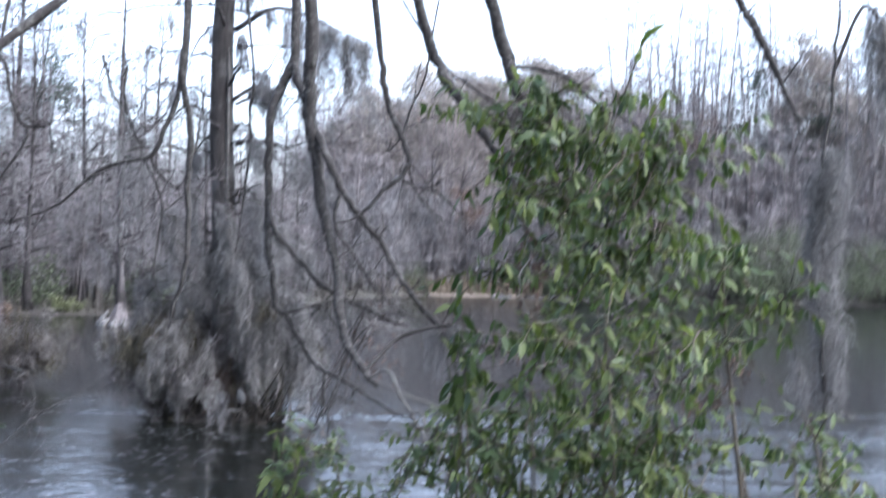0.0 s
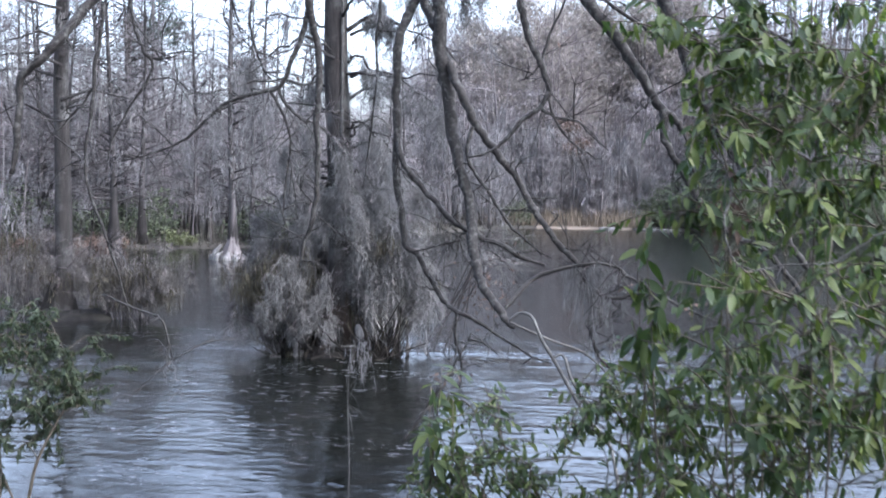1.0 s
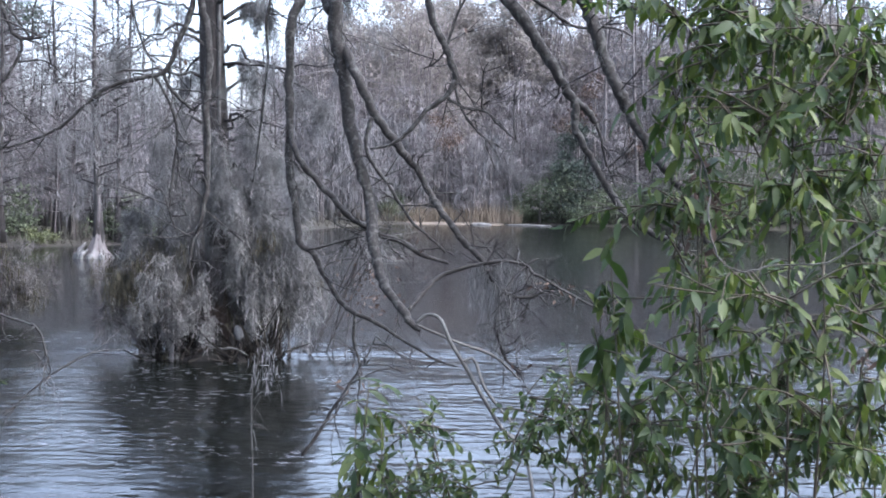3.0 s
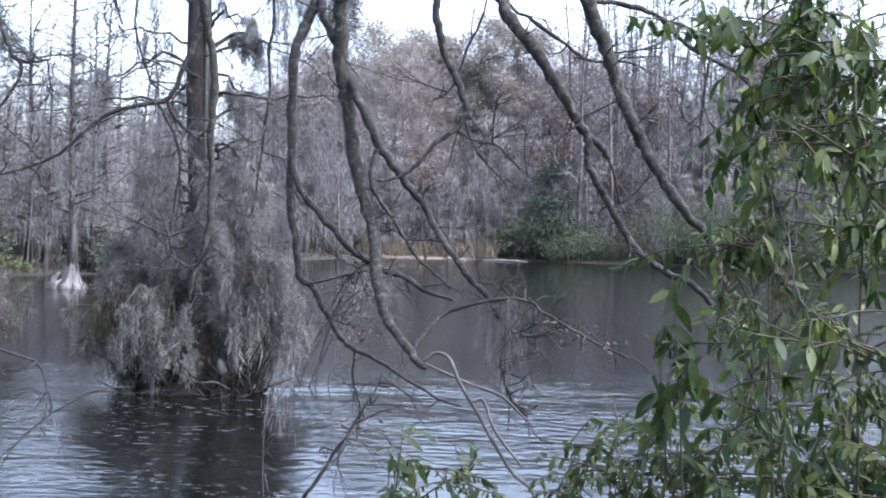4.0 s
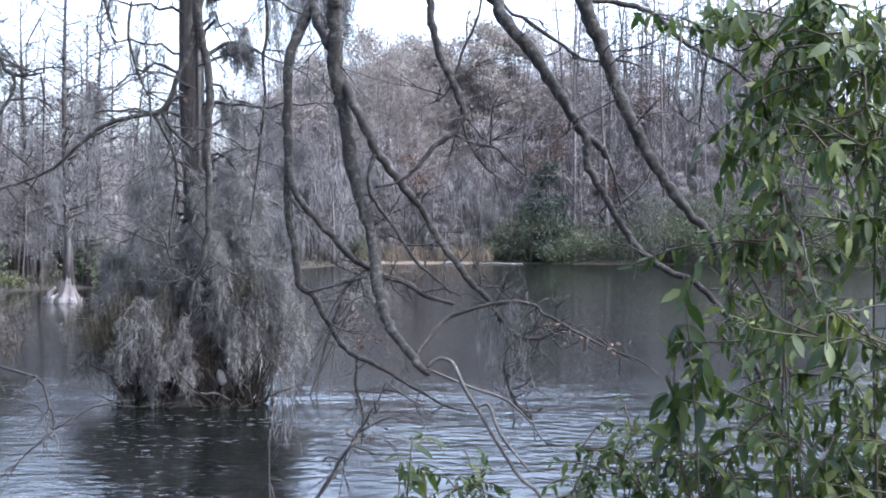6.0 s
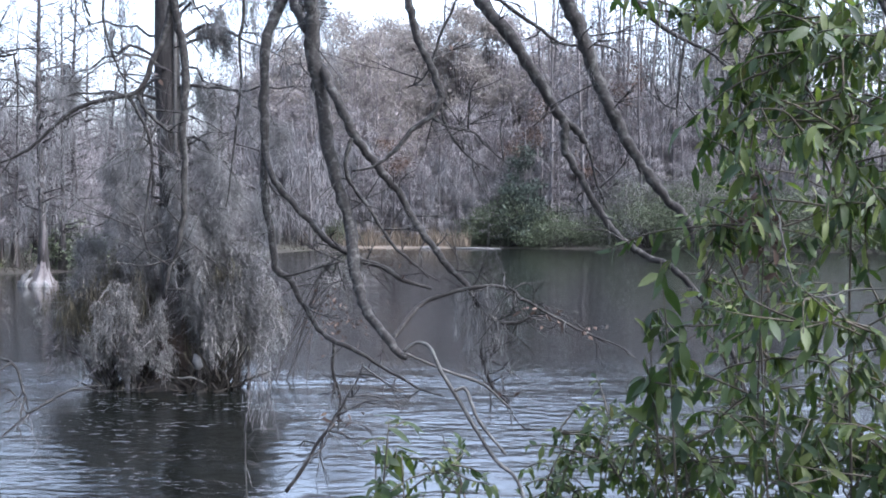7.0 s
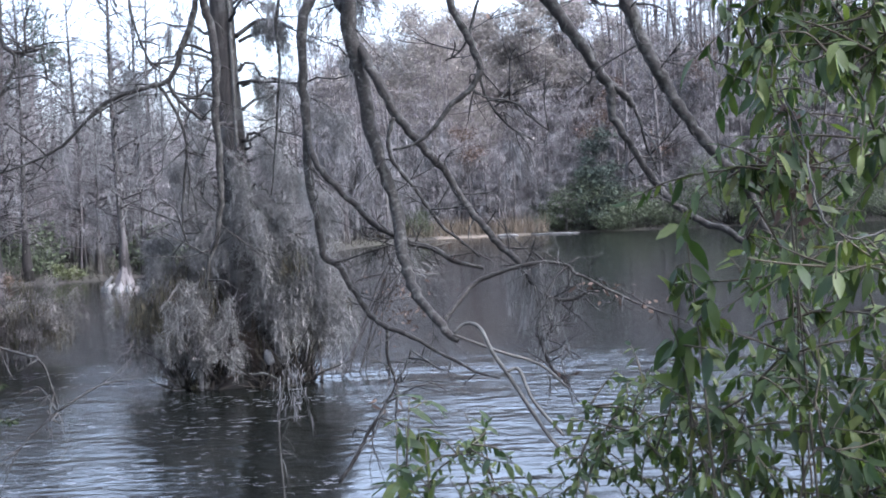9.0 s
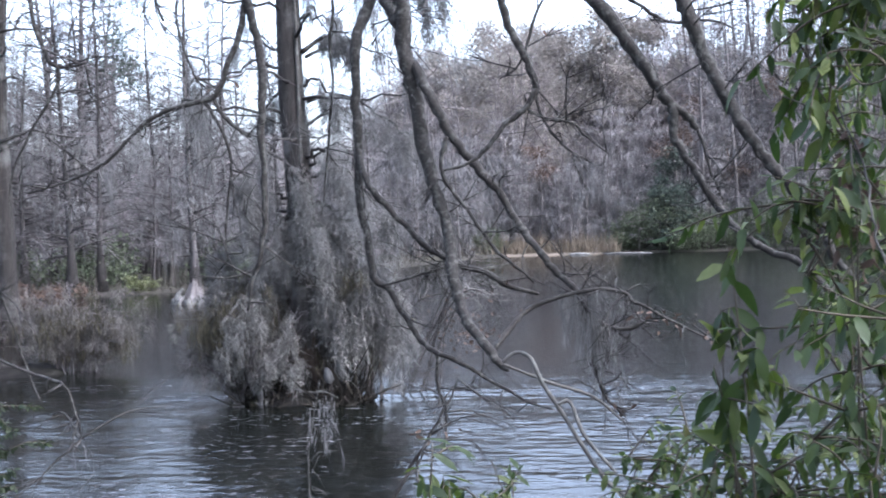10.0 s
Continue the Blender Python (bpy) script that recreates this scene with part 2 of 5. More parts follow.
def tube(buf, rows, sides=6, knobs=0.0, rng=None):
    """A round, tapering stem along rows of x, y, z, radius, closed at both ends."""
    rows = np.asarray(rows, float)
    p, r = rows[:, :3], np.maximum(rows[:, 3], 0.0005)
    d = np.gradient(p, axis=0)
    d /= np.linalg.norm(d, axis=1)[:, None] + 1e-9
    ref = np.array((0.31, 0.95, 0.05)) if abs(d[:, 2]).mean() > 0.6 else np.array((0.05, 0.1, 1.0))
    u = np.cross(d, ref)
    u /= np.linalg.norm(u, axis=1)[:, None] + 1e-9
    w = np.cross(d, u)
    a = np.arange(sides) * 2 * np.pi / sides
    rr = r[:, None] * np.ones(sides)
    if knobs and rng is not None:
        rr = rr * (1 + knobs * rng.standard_normal((len(p), 1)) * 0.25 + knobs * rng.standard_normal(rr.shape) * 0.7)
    v = p[:, None] + rr[..., None] * (np.cos(a)[None, :, None] * u[:, None] + np.sin(a)[None, :, None] * w[:, None])
    n = len(p)
    i, j = np.meshgrid(np.arange(n - 1), np.arange(sides), indexing="ij")
    k = (j + 1) % sides
    quads = np.stack([i * sides + j, i * sides + k, (i + 1) * sides + k, (i + 1) * sides + j], -1).reshape(-1, 4)
    first = [(0, s + 1, s) for s in range(1, sides - 1)]
    b = (n - 1) * sides
    last = [(b, b + s, b + s + 1) for s in range(1, sides - 1)]
    buf.add(v, quads, first + last)


def strands(buf, top, length, width, rng, wave=0.12, stations=4, way=(0, 0, -1), curl=0.0):
    """Thin tapering ribbons from each row of top: hanging moss, fine twigs, grass."""
    top = np.asarray(top, float)
    n = len(top)
    length = np.broadcast_to(length, n)[:, None]
    width = np.broadcast_to(width, n)
    way = np.broadcast_to(np.asarray(way, float), (n, 3))
    s = np.linspace(0, 1, stations)
    side = rng.standard_normal((n, 3))
    side -= (side * way).sum(1)[:, None] * way
    side /= np.linalg.norm(side, axis=1)[:, None] + 1e-9
    bend = rng.standard_normal((n, stations, 3)).cumsum(1) * wave / stations
    mid = top[:, None] + way[:, None] * (length * s)[..., None] + bend * length[..., None] * s[None, :, None]
    mid[..., 2] -= curl * (length * s ** 2)
    prof = np.array([0.7, 1.0, 0.75, 0.1]) if stations == 4 else np.array([1.0, 0.35]) if stations == 2 else np.interp(s, [0, 0.3, 0.7, 1], [0.8, 1, 0.8, 0.1])
    half = 0.5 * width[:, None, None] * prof[None, :, None] * side[:, None]
    v = np.stack([mid - half, mid + half], 2).reshape(-1, 3)
    base = (np.arange(n) * stations * 2)[:, None] + (np.arange(stations - 1) * 2)[None]
    quads = np.stack([base, base + 1, base + 3, base + 2], -1).reshape(-1, 4)
    buf.add(v, quads)


def moss_tufts(buf, anchors, lengths, rng, tails=5, threads=12, spread=0.1, width=0.007, fuzz=0.035, stations=4, curl=0.4, piece=(0.16, 0.42)):
    """Tufts of hanging moss: each of a few tapering tails, each tail of short curling threads."""
    a = np.asarray(anchors, float)
    ln = np.asarray(lengths, float)
    n = len(a)
    o = rng.standard_normal((n, tails, 3)) * spread * np.array((1, 1, 0.3))
    tl = ln[:, None] * rng.uniform(0.35, 1.05, (n, tails))
    s = (np.arange(threads) / threads + rng.uniform(0, 1 / threads, (n, tails, threads))) ** 1.1
    p = (a[:, None] + o)[:, :, None] + np.zeros((n, tails, threads, 3))
    p[..., 2] -= s * tl[..., None] * 0.85
    sway = rng.standard_normal((n, tails, 1, 2)) * 0.12 * tl[..., None, None]
    p[..., :2] += sway * (s ** 1.5)[..., None]
    p += rng.standard_normal(p.shape) * (fuzz * (1.15 - 0.8 * s))[..., None] * np.array((1, 1, 0.6))
    d = rng.standard_normal(p.shape) * np.array((0.24, 0.24, 0.26)) * curl + (0, 0, -1)
    d /= np.linalg.norm(d, axis=-1)[..., None]
    long_ = np.maximum(tl[..., None] * rng.uniform(*piece, s.shape), fuzz * 1.5)
    strands(buf, p.reshape(-1, 3), long_.ravel(), width * rng.uniform(0.6, 1.5, s.size), rng, 0.95 * curl, stations, d.reshape(-1, 3))


def along(rows, s):
    """The place at the share s of a line's length."""
    rows = np.asarray(rows)
    x = s * (len(rows) - 1)
    i = min(int(x), len(rows) - 2)
    return rows[i, :3] * (1 - x + i) + rows[i + 1, :3] * (x - i)


def unit(v):
    v = np.asarray(v, float)
    return v / (np.linalg.norm(v) + 1e-9)


# ---- ground and water ----
SHORE = [(-90, 26), (-34, 16), (-13, 8.2), (-4.2, 5.7), (-2.3, 4.2), (0, 3.5), (3.5, 3.6), (10, 5.5), (30, 9), (90, 20),
         (110, 60), (48, 74), (30, 82), (14, 86), (4, 87), (-4, 86), (-8, 76), (-10, 62), (-13.5, 49), (-17, 45.5), (-24, 43), (-36, 40), (-90, 44)]


def shore_distance(x, y):
    """Metres from the water's edge: positive on land, negative in the water."""
    p = np.array(SHORE, float)
    q = np.roll(p, -1, axis=0)
    best, inside = np.full(x.shape, 1e9), np.zeros(x.shape, bool)
    for (ax, ay), (bx, by) in zip(p, q):
        ex, ey = bx - ax, by - ay
        s = np.clip(((x - ax) * ex + (y - ay) * ey) / (ex * ex + ey * ey), 0, 1)
        best = np.minimum(best, np.hypot(x - ax - s * ex, y - ay - s * ey))
        if ey:
            inside ^= ((ay > y) != (by > y)) & (x < (y - ay) / ey * ex + ax)
    return np.where(inside, -best, best)


def ground_height(x, y):
    x, y = np.asarray(x, float), np.asarray(y, float)
    d = shore_distance(x, y)
    wob = 0.06 * np.sin(x * 0.9 + 1.3 * np.sin(y * 0.5)) + 0.05 * np.sin(y * 1.1 + x * 0.3)
    near = 0.95 * (1 - np.exp(-np.maximum(d, 0) * 0.34))
    far = 0.45 * (1 - np.exp(-np.maximum(d, 0) * 0.25)) + 0.05 * np.maximum(d - 14, 0)
    land = np.where(y < 25, near, np.minimum(far, 7.0)) + wob * np.clip(d / 4, 0, 1) + 0.03
    bed = -0.9 * (1 - np.exp(np.minimum(d, 0) * 0.3)) - 0.02
    return np.where(d > 0, land, bed)


def ground_sheet():
    n = 190
    s = np.linspace(-1, 1, n)
    ax = np.sinh(s * 5.2) / np.sinh(5.2) * 2400
    ay = np.sinh(s * 5.2) / np.sinh(5.2) * 2400 + 18
    x, y = np.meshgrid(ax, ay, indexing="ij")
    v = np.stack([x, y, ground_height(x, y)], -1)
    i, j = np.meshgrid(np.arange(n - 1), np.arange(n - 1), indexing="ij")
    b = Buf()
    b.add(v, np.stack([i * n + j, (i + 1) * n + j, (i + 1) * n + j + 1, i * n + j + 1], -1))
    return tagged(new("ground", b.mesh("ground", GROUND)), "brown leaf-littered muddy swamp ground", "ground", kind="structure")


def water_sheet():
    b = Buf()
    b.add([(-130, -5, 0), (130, -5, 0), (130, 125, 0), (-130, 125, 0)], [(0, 1, 2, 3)])
    return tagged(new("water", b.mesh("water", WATER, False)), "dark rippled swamp water reflecting pale sky", "water", kind="structure")


ground_sheet()
water_sheet()


# ---- trees of the swamp forest ----
def bare_tree(rng, h, r, branches=46, reach=2.4, first=0.22, moss=70, moss_len=1.1, twigs=5, droop=0.25, width=0.022, cuts=4):
    """Trunk, branches, twigs and moss of a slender leafless tree."""
    trunk, boughs, fine, hang = Buf(), Buf(), Buf(), Buf()
    z = np.linspace(0, 1, 9)
    lean = rng.standard_normal(2) * 0.045 * h
    rows = np.stack([lean[0] * z ** 1.6 + 0.05 * np.sin(z * 7 + rng.uniform(0, 6)), lean[1] * z ** 1.6 + 0.05 * np.cos(z * 6), z * h,
                     r * (1 - 0.86 * z) * (1 + 0.9 * np.exp(-z * 26))], -1)
    tube(trunk, rows, 7 if cuts > 2 else 5)
    tips = []
    for k in range(branches):
        s = first + (1 - first) * (k + rng.uniform(0, 1)) / branches
        a = rng.uniform(0, 2 * np.pi)
        ln = reach * (1.15 - 0.75 * s) * rng.uniform(0.4, 1.15)
        up = rng.uniform(0.1, 0.75) * (0.4 + s)
        o = along(rows, s)
        d = np.array((math.cos(a), math.sin(a), up))
        q = np.array([o, o + d * ln * 0.4, o + d * ln * 0.75 + (0, 0, -droop * ln * 0.12), o + d * ln + (0, 0, -droop * ln * 0.45)])
        q[1:3] += rng.standard_normal((2, 3)) * 0.06 * ln
        limb = np.column_stack([q, r * 0.3 * (1.1 - s * 0.6) * np.array((1, 0.7, 0.45, 0.15))])
        tube(boughs, limb if cuts > 2 else limb[[0, 2, 3]], 3)
        for _ in range(twigs):
            tips.append((along(q, rng.uniform(0.25, 1)), unit(d + rng.standard_normal(3) * 0.75), ln * rng.uniform(0.2, 0.5)))
    t0, tw, tl = (np.array(c) for c in zip(*tips))
    strands(fine, t0, tl, width, rng, 0.3, min(cuts, 3), tw, 0.1)
    strands(fine, t0 + tw * tl[:, None] * 0.5, tl * 0.6, width * 0.8, rng, 0.4, min(cuts, 3), tw + rng.standard_normal(tw.shape) * 0.5)
    if moss:
        low = np.flatnonzero(t0[:, 2] < 0.62 * h)
        pick = rng.choice(low, moss)
        moss_tufts(hang, t0[pick], moss_len * rng.uniform(0.3, 1.2, moss), rng, 2, 6 if cuts > 2 else 4, 0.14, width * (1.3 if cuts > 2 else 1.6), 0.09, max(cuts - 1, 2))
    return trunk, boughs, fine, hang


def crown_tree(rng, h, spread, puffs=16, per=170, width=0.05, twig=0.7, trunk_r=0.28, base=0.35):
    """A broad bare tree: forked trunk and a rounded crown of fine twigs in clumps."""
    wood, fine = Buf(), Buf()
    fork = h * base
    tube(wood, [(0, 0, -0.2, trunk_r * 1.5), (0, 0, 0.8, trunk_r), (0.1, 0, fork, trunk_r * 0.8)], 7)
    for k in range(puffs):
        a, s = k * 2.4 + rng.uniform(-0.4, 0.4), math.sqrt((k + 0.5) / puffs)
        c = np.array((math.cos(a) * spread * s * 0.75, math.sin(a) * spread * s * 0.75, fork + (h - fork) * (0.92 - 0.6 * s * s) * rng.uniform(0.5, 1.05)))
        mid = np.array((c[0] * 0.4, c[1] * 0.4, fork + (c[2] - fork) * 0.5)) + rng.standard_normal(3) * 0.3
        tube(wood, spline([(0.1, 0, fork * 0.95, trunk_r * 0.5), (*mid, trunk_r * 0.32), (*c, 0.02)], 3), 4)
        o = rng.standard_normal((per, 3))
        o /= np.linalg.norm(o, axis=1)[:, None]
        rad = (h - fork) * 0.19 * rng.uniform(0.8, 1.2)
        p = c + o * rad * rng.uniform(0.15, 1, (per, 1)) ** 0.6 * np.array((1.15, 1.15, 0.85))
        d = o + rng.standard_normal((per, 3)) * 0.6 + (0, 0, 0.35)
        strands(fine, p, rng.uniform(0.5, 1.2, per) * twig, width, rng, 0.25, 2, d / np.linalg.norm(d, axis=1)[:, None])
    return wood, fine


def leafy_mass(rng, rx, rz, clumps, per, size, flat=0.0):
    """A rounded bush: branches and many small leaves in uneven clumps."""
    wood, leaf = Buf(), Buf()
    for k in range(clumps):
        a = rng.uniform(0, 2 * np.pi)
        s = math.sqrt(rng.uniform(0, 1))
        c = np.array((math.cos(a) * rx * s, math.sin(a) * rx * s, rz * (0.07 + rng.uniform(0, 0.87) * math.sqrt(max(0, 1 - s * s * 0.8)))))
        tube(wood, [(c[0] * 0.1, c[1] * 0.1, -0.1, 0.03 * rz / 2), (c[0] * 0.6, c[1] * 0.6, c[2] * 0.45, 0.018 * rz / 2), (*c, 0.006)], 4)
        o = rng.standard_normal((per, 3)) * np.array((0.32, 0.32, 0.22)) * min(rx, rz) * 0.75
        d = rng.standard_normal((per, 3)) + (0, 0, -flat)
        strands(leaf, c + o, size * rng.uniform(0.6, 1.4, per), size * 0.55, rng, 0.1, 3 if size < 0.13 else 2, d / np.linalg.norm(d, axis=1)[:, None])
    return wood, leaf


def pine_tree(rng, h, r):
    wood, leaf = Buf(), Buf()
    z = np.linspace(0, 1, 8)
    rows = np.stack([0.2 * np.sin(z * 3), 0.15 * np.cos(z * 2.4), z * h, r * (1 - 0.8 * z)], -1)
    tube(wood, rows, 7)
    for k in range(26):
        s = rng.uniform(0.55, 1.0)
        o, a = along(rows, s), rng.uniform(0, 2 * np.pi)
        ln = rng.uniform(0.9, 2.6) * (1.5 - s)
        e = o + np.array((math.cos(a) * ln, math.sin(a) * ln, ln * rng.uniform(0, 0.5)))
        tube(wood, [(*o, 0.05), (*((o + e) / 2 + (0, 0, -0.1)), 0.035), (*e, 0.01)], 3)
        per = 70
        c = e + rng.standard_normal((per, 3)) * np.array((0.38, 0.38, 0.22))
        d = rng.standard_normal((per, 3)) + (0, 0, 0.4)
        strands(leaf, c, rng.uniform(0.25, 0.5, per), 0.06, rng, 0.1, 3, d / np.linalg.norm(d, axis=1)[:, None])
    return wood, leaf


def tiered_tree(rng, h):
    """A moss-laden tree with level boughs, each a pale pad of hanging threads."""
    wood, pads = Buf(), Buf()
    tube(wood, [(0, 0, -0.2, 0.16), (rng.normal(0, 0.15), 0, h * 0.5, 0.10), (rng.normal(0, 0.3), 0, h, 0.03)], 5)
    for k in range(15):
        s = 0.14 + 0.84 * (k + rng.uniform()) / 15
        a, ln = rng.uniform(0, 6.28), rng.uniform(1.1, 2.9) * (1.15 - 0.6 * s)
        e = np.array((math.cos(a) * ln, math.sin(a) * ln, h * s + rng.uniform(-0.25, 0.35)))
        tube(wood, [(0, 0, h * s - 0.1, 0.05), (*(e * (0.5, 0.5, 1) + (0, 0, 0.12)), 0.03), (*e, 0.008)], 3)
        n = 44
        u = rng.uniform(0.15, 1.05, (n, 1))
        p = np.array((0, 0, h * s)) * (1 - u) + e * u + rng.standard_normal((n, 3)) * np.array((0.3, 0.3, 0.09)) + (0, 0, 0.1)
        d = rng.standard_normal((n, 3)) * np.array((0.45, 0.45, 0.2)) + (0, 0, -0.7)
        strands(pads, p, rng.uniform(0.2, 0.75, n), 0.055, rng, 0.2, 2, d / np.linalg.norm(d, axis=1)[:, None])
    return wood, pads


def turn(x, y, z, a, s, sz=None):
    c, k = math.cos(a) * s, math.sin(a) * s
    return np.array(((c, -k, 0, x), (k, c, 0, y), (0, 0, sz or s, z), (0, 0, 0, 1)))


def far_woods():
    """All the woods too far off and too many to count, as one mass a kind of surface."""
    rng = np.random.default_rng(11)
    kinds = [[b.arrays() for b in bare_tree(rng, rng.uniform(14, 18), rng.uniform(0.09, 0.15), 36, 2.4, 0.1, 46, 1.3, 6, 0.3, 0.036, 2)] for _ in range(7)]
    low = [[b.arrays() for b in bare_tree(rng, rng.uniform(5, 9), rng.uniform(0.05, 0.09), 30, 1.9, 0.06, 66, 1.2, 6, 0.5, 0.036, 2)] for _ in range(5)]
    poles = [[b.arrays() for b in bare_tree(rng, rng.uniform(6.5, 10), rng.uniform(0.05, 0.085), 16, 1.3, 0.25, 16, 1.0, 4, 0.3, 0.03, 2)] for _ in range(5)]
    draped = [[b.arrays() for b in bare_tree(rng, rng.uniform(10, 13), rng.uniform(0.09, 0.13), 30, 2.3, 0.15, 120, 2.6, 5, 0.5, 0.034, 2)] for _ in range(4)]
    oaks = [[b.arrays() for b in crown_tree(rng, 15, 4.4, 24, 150, 0.042, 0.8, 0.2, 0.16)] for _ in range(4)]
    tiers = [[b.arrays() for b in tiered_tree(rng, rng.uniform(7, 11))] for _ in range(5)]
    trunks, fine, moss, crowns = Buf(), Buf(), Buf(), [Buf(), Buf(), Buf()]
    top = new("far_woods")
    tagged(top, "distant grey leafless swamp woods hung with moss", "woods", kind="stuff")

    def stand(kind, x, y, s, sz=None):
        m = turn(x, y, float(ground_height(x, y)) - 0.1, rng.uniform(0, 6.28), s, sz)
        trunks.put(kind[0], m), trunks.put(kind[1], m), fine.put(kind[2], m), moss.put(kind[3], m)

    # left: slender trees behind the near shore
    for _ in range(80):
        a, d = rng.uniform(-36, -9.5), rng.uniform(66, 110)
        x, y = math.tan(radians(a)) * d, d
        if shore_distance(np.array(x), np.array(y)) > 1.5:
            stand(kinds[rng.integers(7)], x, y, rng.uniform(0.4, 0.65) * (1.0 if a > -17 else 1.5))
    # right: tall thin trees on the far shore
    for _ in range(210):
        a, d = rng.uniform(6.5, 33), rng.uniform(88, 125)
        x, y = math.tan(radians(a)) * d, d
        if shore_distance(np.array(x), np.array(y)) > 2:
            stand(kinds[rng.integers(7)], x, y, rng.uniform(1.15, 1.65))
    # middle: lower trees along the shore
    for _ in range(40):
        x, y = rng.uniform(-12, 34), rng.uniform(89, 103)
        stand(kinds[rng.integers(7)], x, y, rng.uniform(0.55, 1.0))
    for _ in range(150):
        x, y = rng.uniform(-13, 36), rng.uniform(88, 99)
        if shore_distance(np.array(x), np.array(y)) > 1:
            kind, m = tiers[rng.integers(5)], turn(x, y, float(ground_height(x, y)) - 0.1, rng.uniform(0, 6.28), rng.uniform(0.6, 1.15) * (0.75 if y < 91 else 1.05))
            trunks.put(kind[0], m), crowns[1].put(kind[1], m)
    for _ in range(70):
        a, d = rng.uniform(-34, -9), rng.uniform(48, 84)
        x, y = math.tan(radians(a)) * d, d
        if shore_distance(np.array(x), np.array(y)) > 1:
            kind, m = tiers[rng.integers(5)], turn(x, y, float(ground_height(x, y)) - 0.1, rng.uniform(0, 6.28), rng.uniform(0.4, 0.75))
            trunks.put(kind[0], m), crowns[1].put(kind[1], m)
    # moss-hung small trees everywhere along the far shores
    for _ in range(190):
        a, d = rng.uniform(-34, 33), rng.uniform(42, 100)
        x, y = math.tan(radians(a)) * d, d
        k = shore_distance(np.array(x), np.array(y))
        if 0.3 < k < 16:
            stand(low[rng.integers(5)], x, y, rng.uniform(0.6, 1.1))
    for _ in range(30):
        x = rng.uniform(-9, 33)
        y = rng.uniform(88.5, 98)
        if shore_distance(np.array(x), np.array(y)) > 0.4:
            stand(low[rng.integers(5)], x, y, rng.uniform(0.75, 1.5))
    # trees heavily draped with moss
    for _ in range(34):
        x, y = rng.uniform(-14, 2), rng.uniform(80, 94)
        if shore_distance(np.array(x), np.array(y)) > 0.5:
            stand(draped[rng.integers(4)], x, y, rng.uniform(0.8, 1.25))
    for _ in range(22):
        x, y = rng.uniform(2, 30), rng.uniform(88, 95)
        stand(draped[rng.integers(4)], x, y, rng.uniform(0.6, 1.0))
    for _ in range(22):
        a, d = rng.uniform(-30, -9), rng.uniform(50, 80)
        x, y = math.tan(radians(a)) * d, d
        if shore_distance(np.array(x), np.array(y)) > 0.5:
            stand(draped[rng.integers(4)], x, y, rng.uniform(0.6, 0.85))
    # thin poles crowding the shores
    for _ in range(420):
        a, d = rng.uniform(-34, 33), rng.uniform(43, 104)
        x, y = math.tan(radians(a)) * d, d
        if 0.4 < shore_distance(np.array(x), np.array(y)) < (26 if a < -8 else 14):
            stand(poles[rng.integers(5)], x, y, rng.uniform(0.7, 1.1))
    # rounded crowns of the far rise
    for k in range(44):
        x = rng.uniform(-16, 34)
        y = rng.uniform(98, 116)
        tall = 1.3 + 0.12 * math.exp(-((x - 8) / 5) ** 2) + 0.05 * math.exp(-((x + 1) / 4) ** 2) - 0.016 * max(0, x - 14)
        kind = oaks[rng.integers(4)]
        m = turn(x, y, float(ground_height(x, y)) - 0.1, rng.uniform(0, 6.28), tall * rng.uniform(0.78, 1.03))
        trunks.put(kind[0], m), crowns[int(rng.choice(3, p=(0.45, 0.3, 0.25)))].put(kind[1], m)
    for k in range(26):
        a, d = rng.uniform(-34, -9), rng.uniform(92, 118)
        x, y = math.tan(radians(a)) * d, d
        kind = oaks[rng.integers(4)]
        m = turn(x, y, float(ground_height(x, y)) - 0.1, rng.uniform(0, 6.28), rng.uniform(0.5, 0.8))
        trunks.put(kind[0], m), crowns[int(rng.choice((0, 1, 1, 1)))].put(kind[1], m)
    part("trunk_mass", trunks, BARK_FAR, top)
    # twigs, moss and crowns carry the haze in their pale colours
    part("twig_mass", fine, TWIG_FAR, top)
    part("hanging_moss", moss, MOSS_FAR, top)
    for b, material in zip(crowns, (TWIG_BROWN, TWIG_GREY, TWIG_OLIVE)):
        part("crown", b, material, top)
    return top


far_woods()


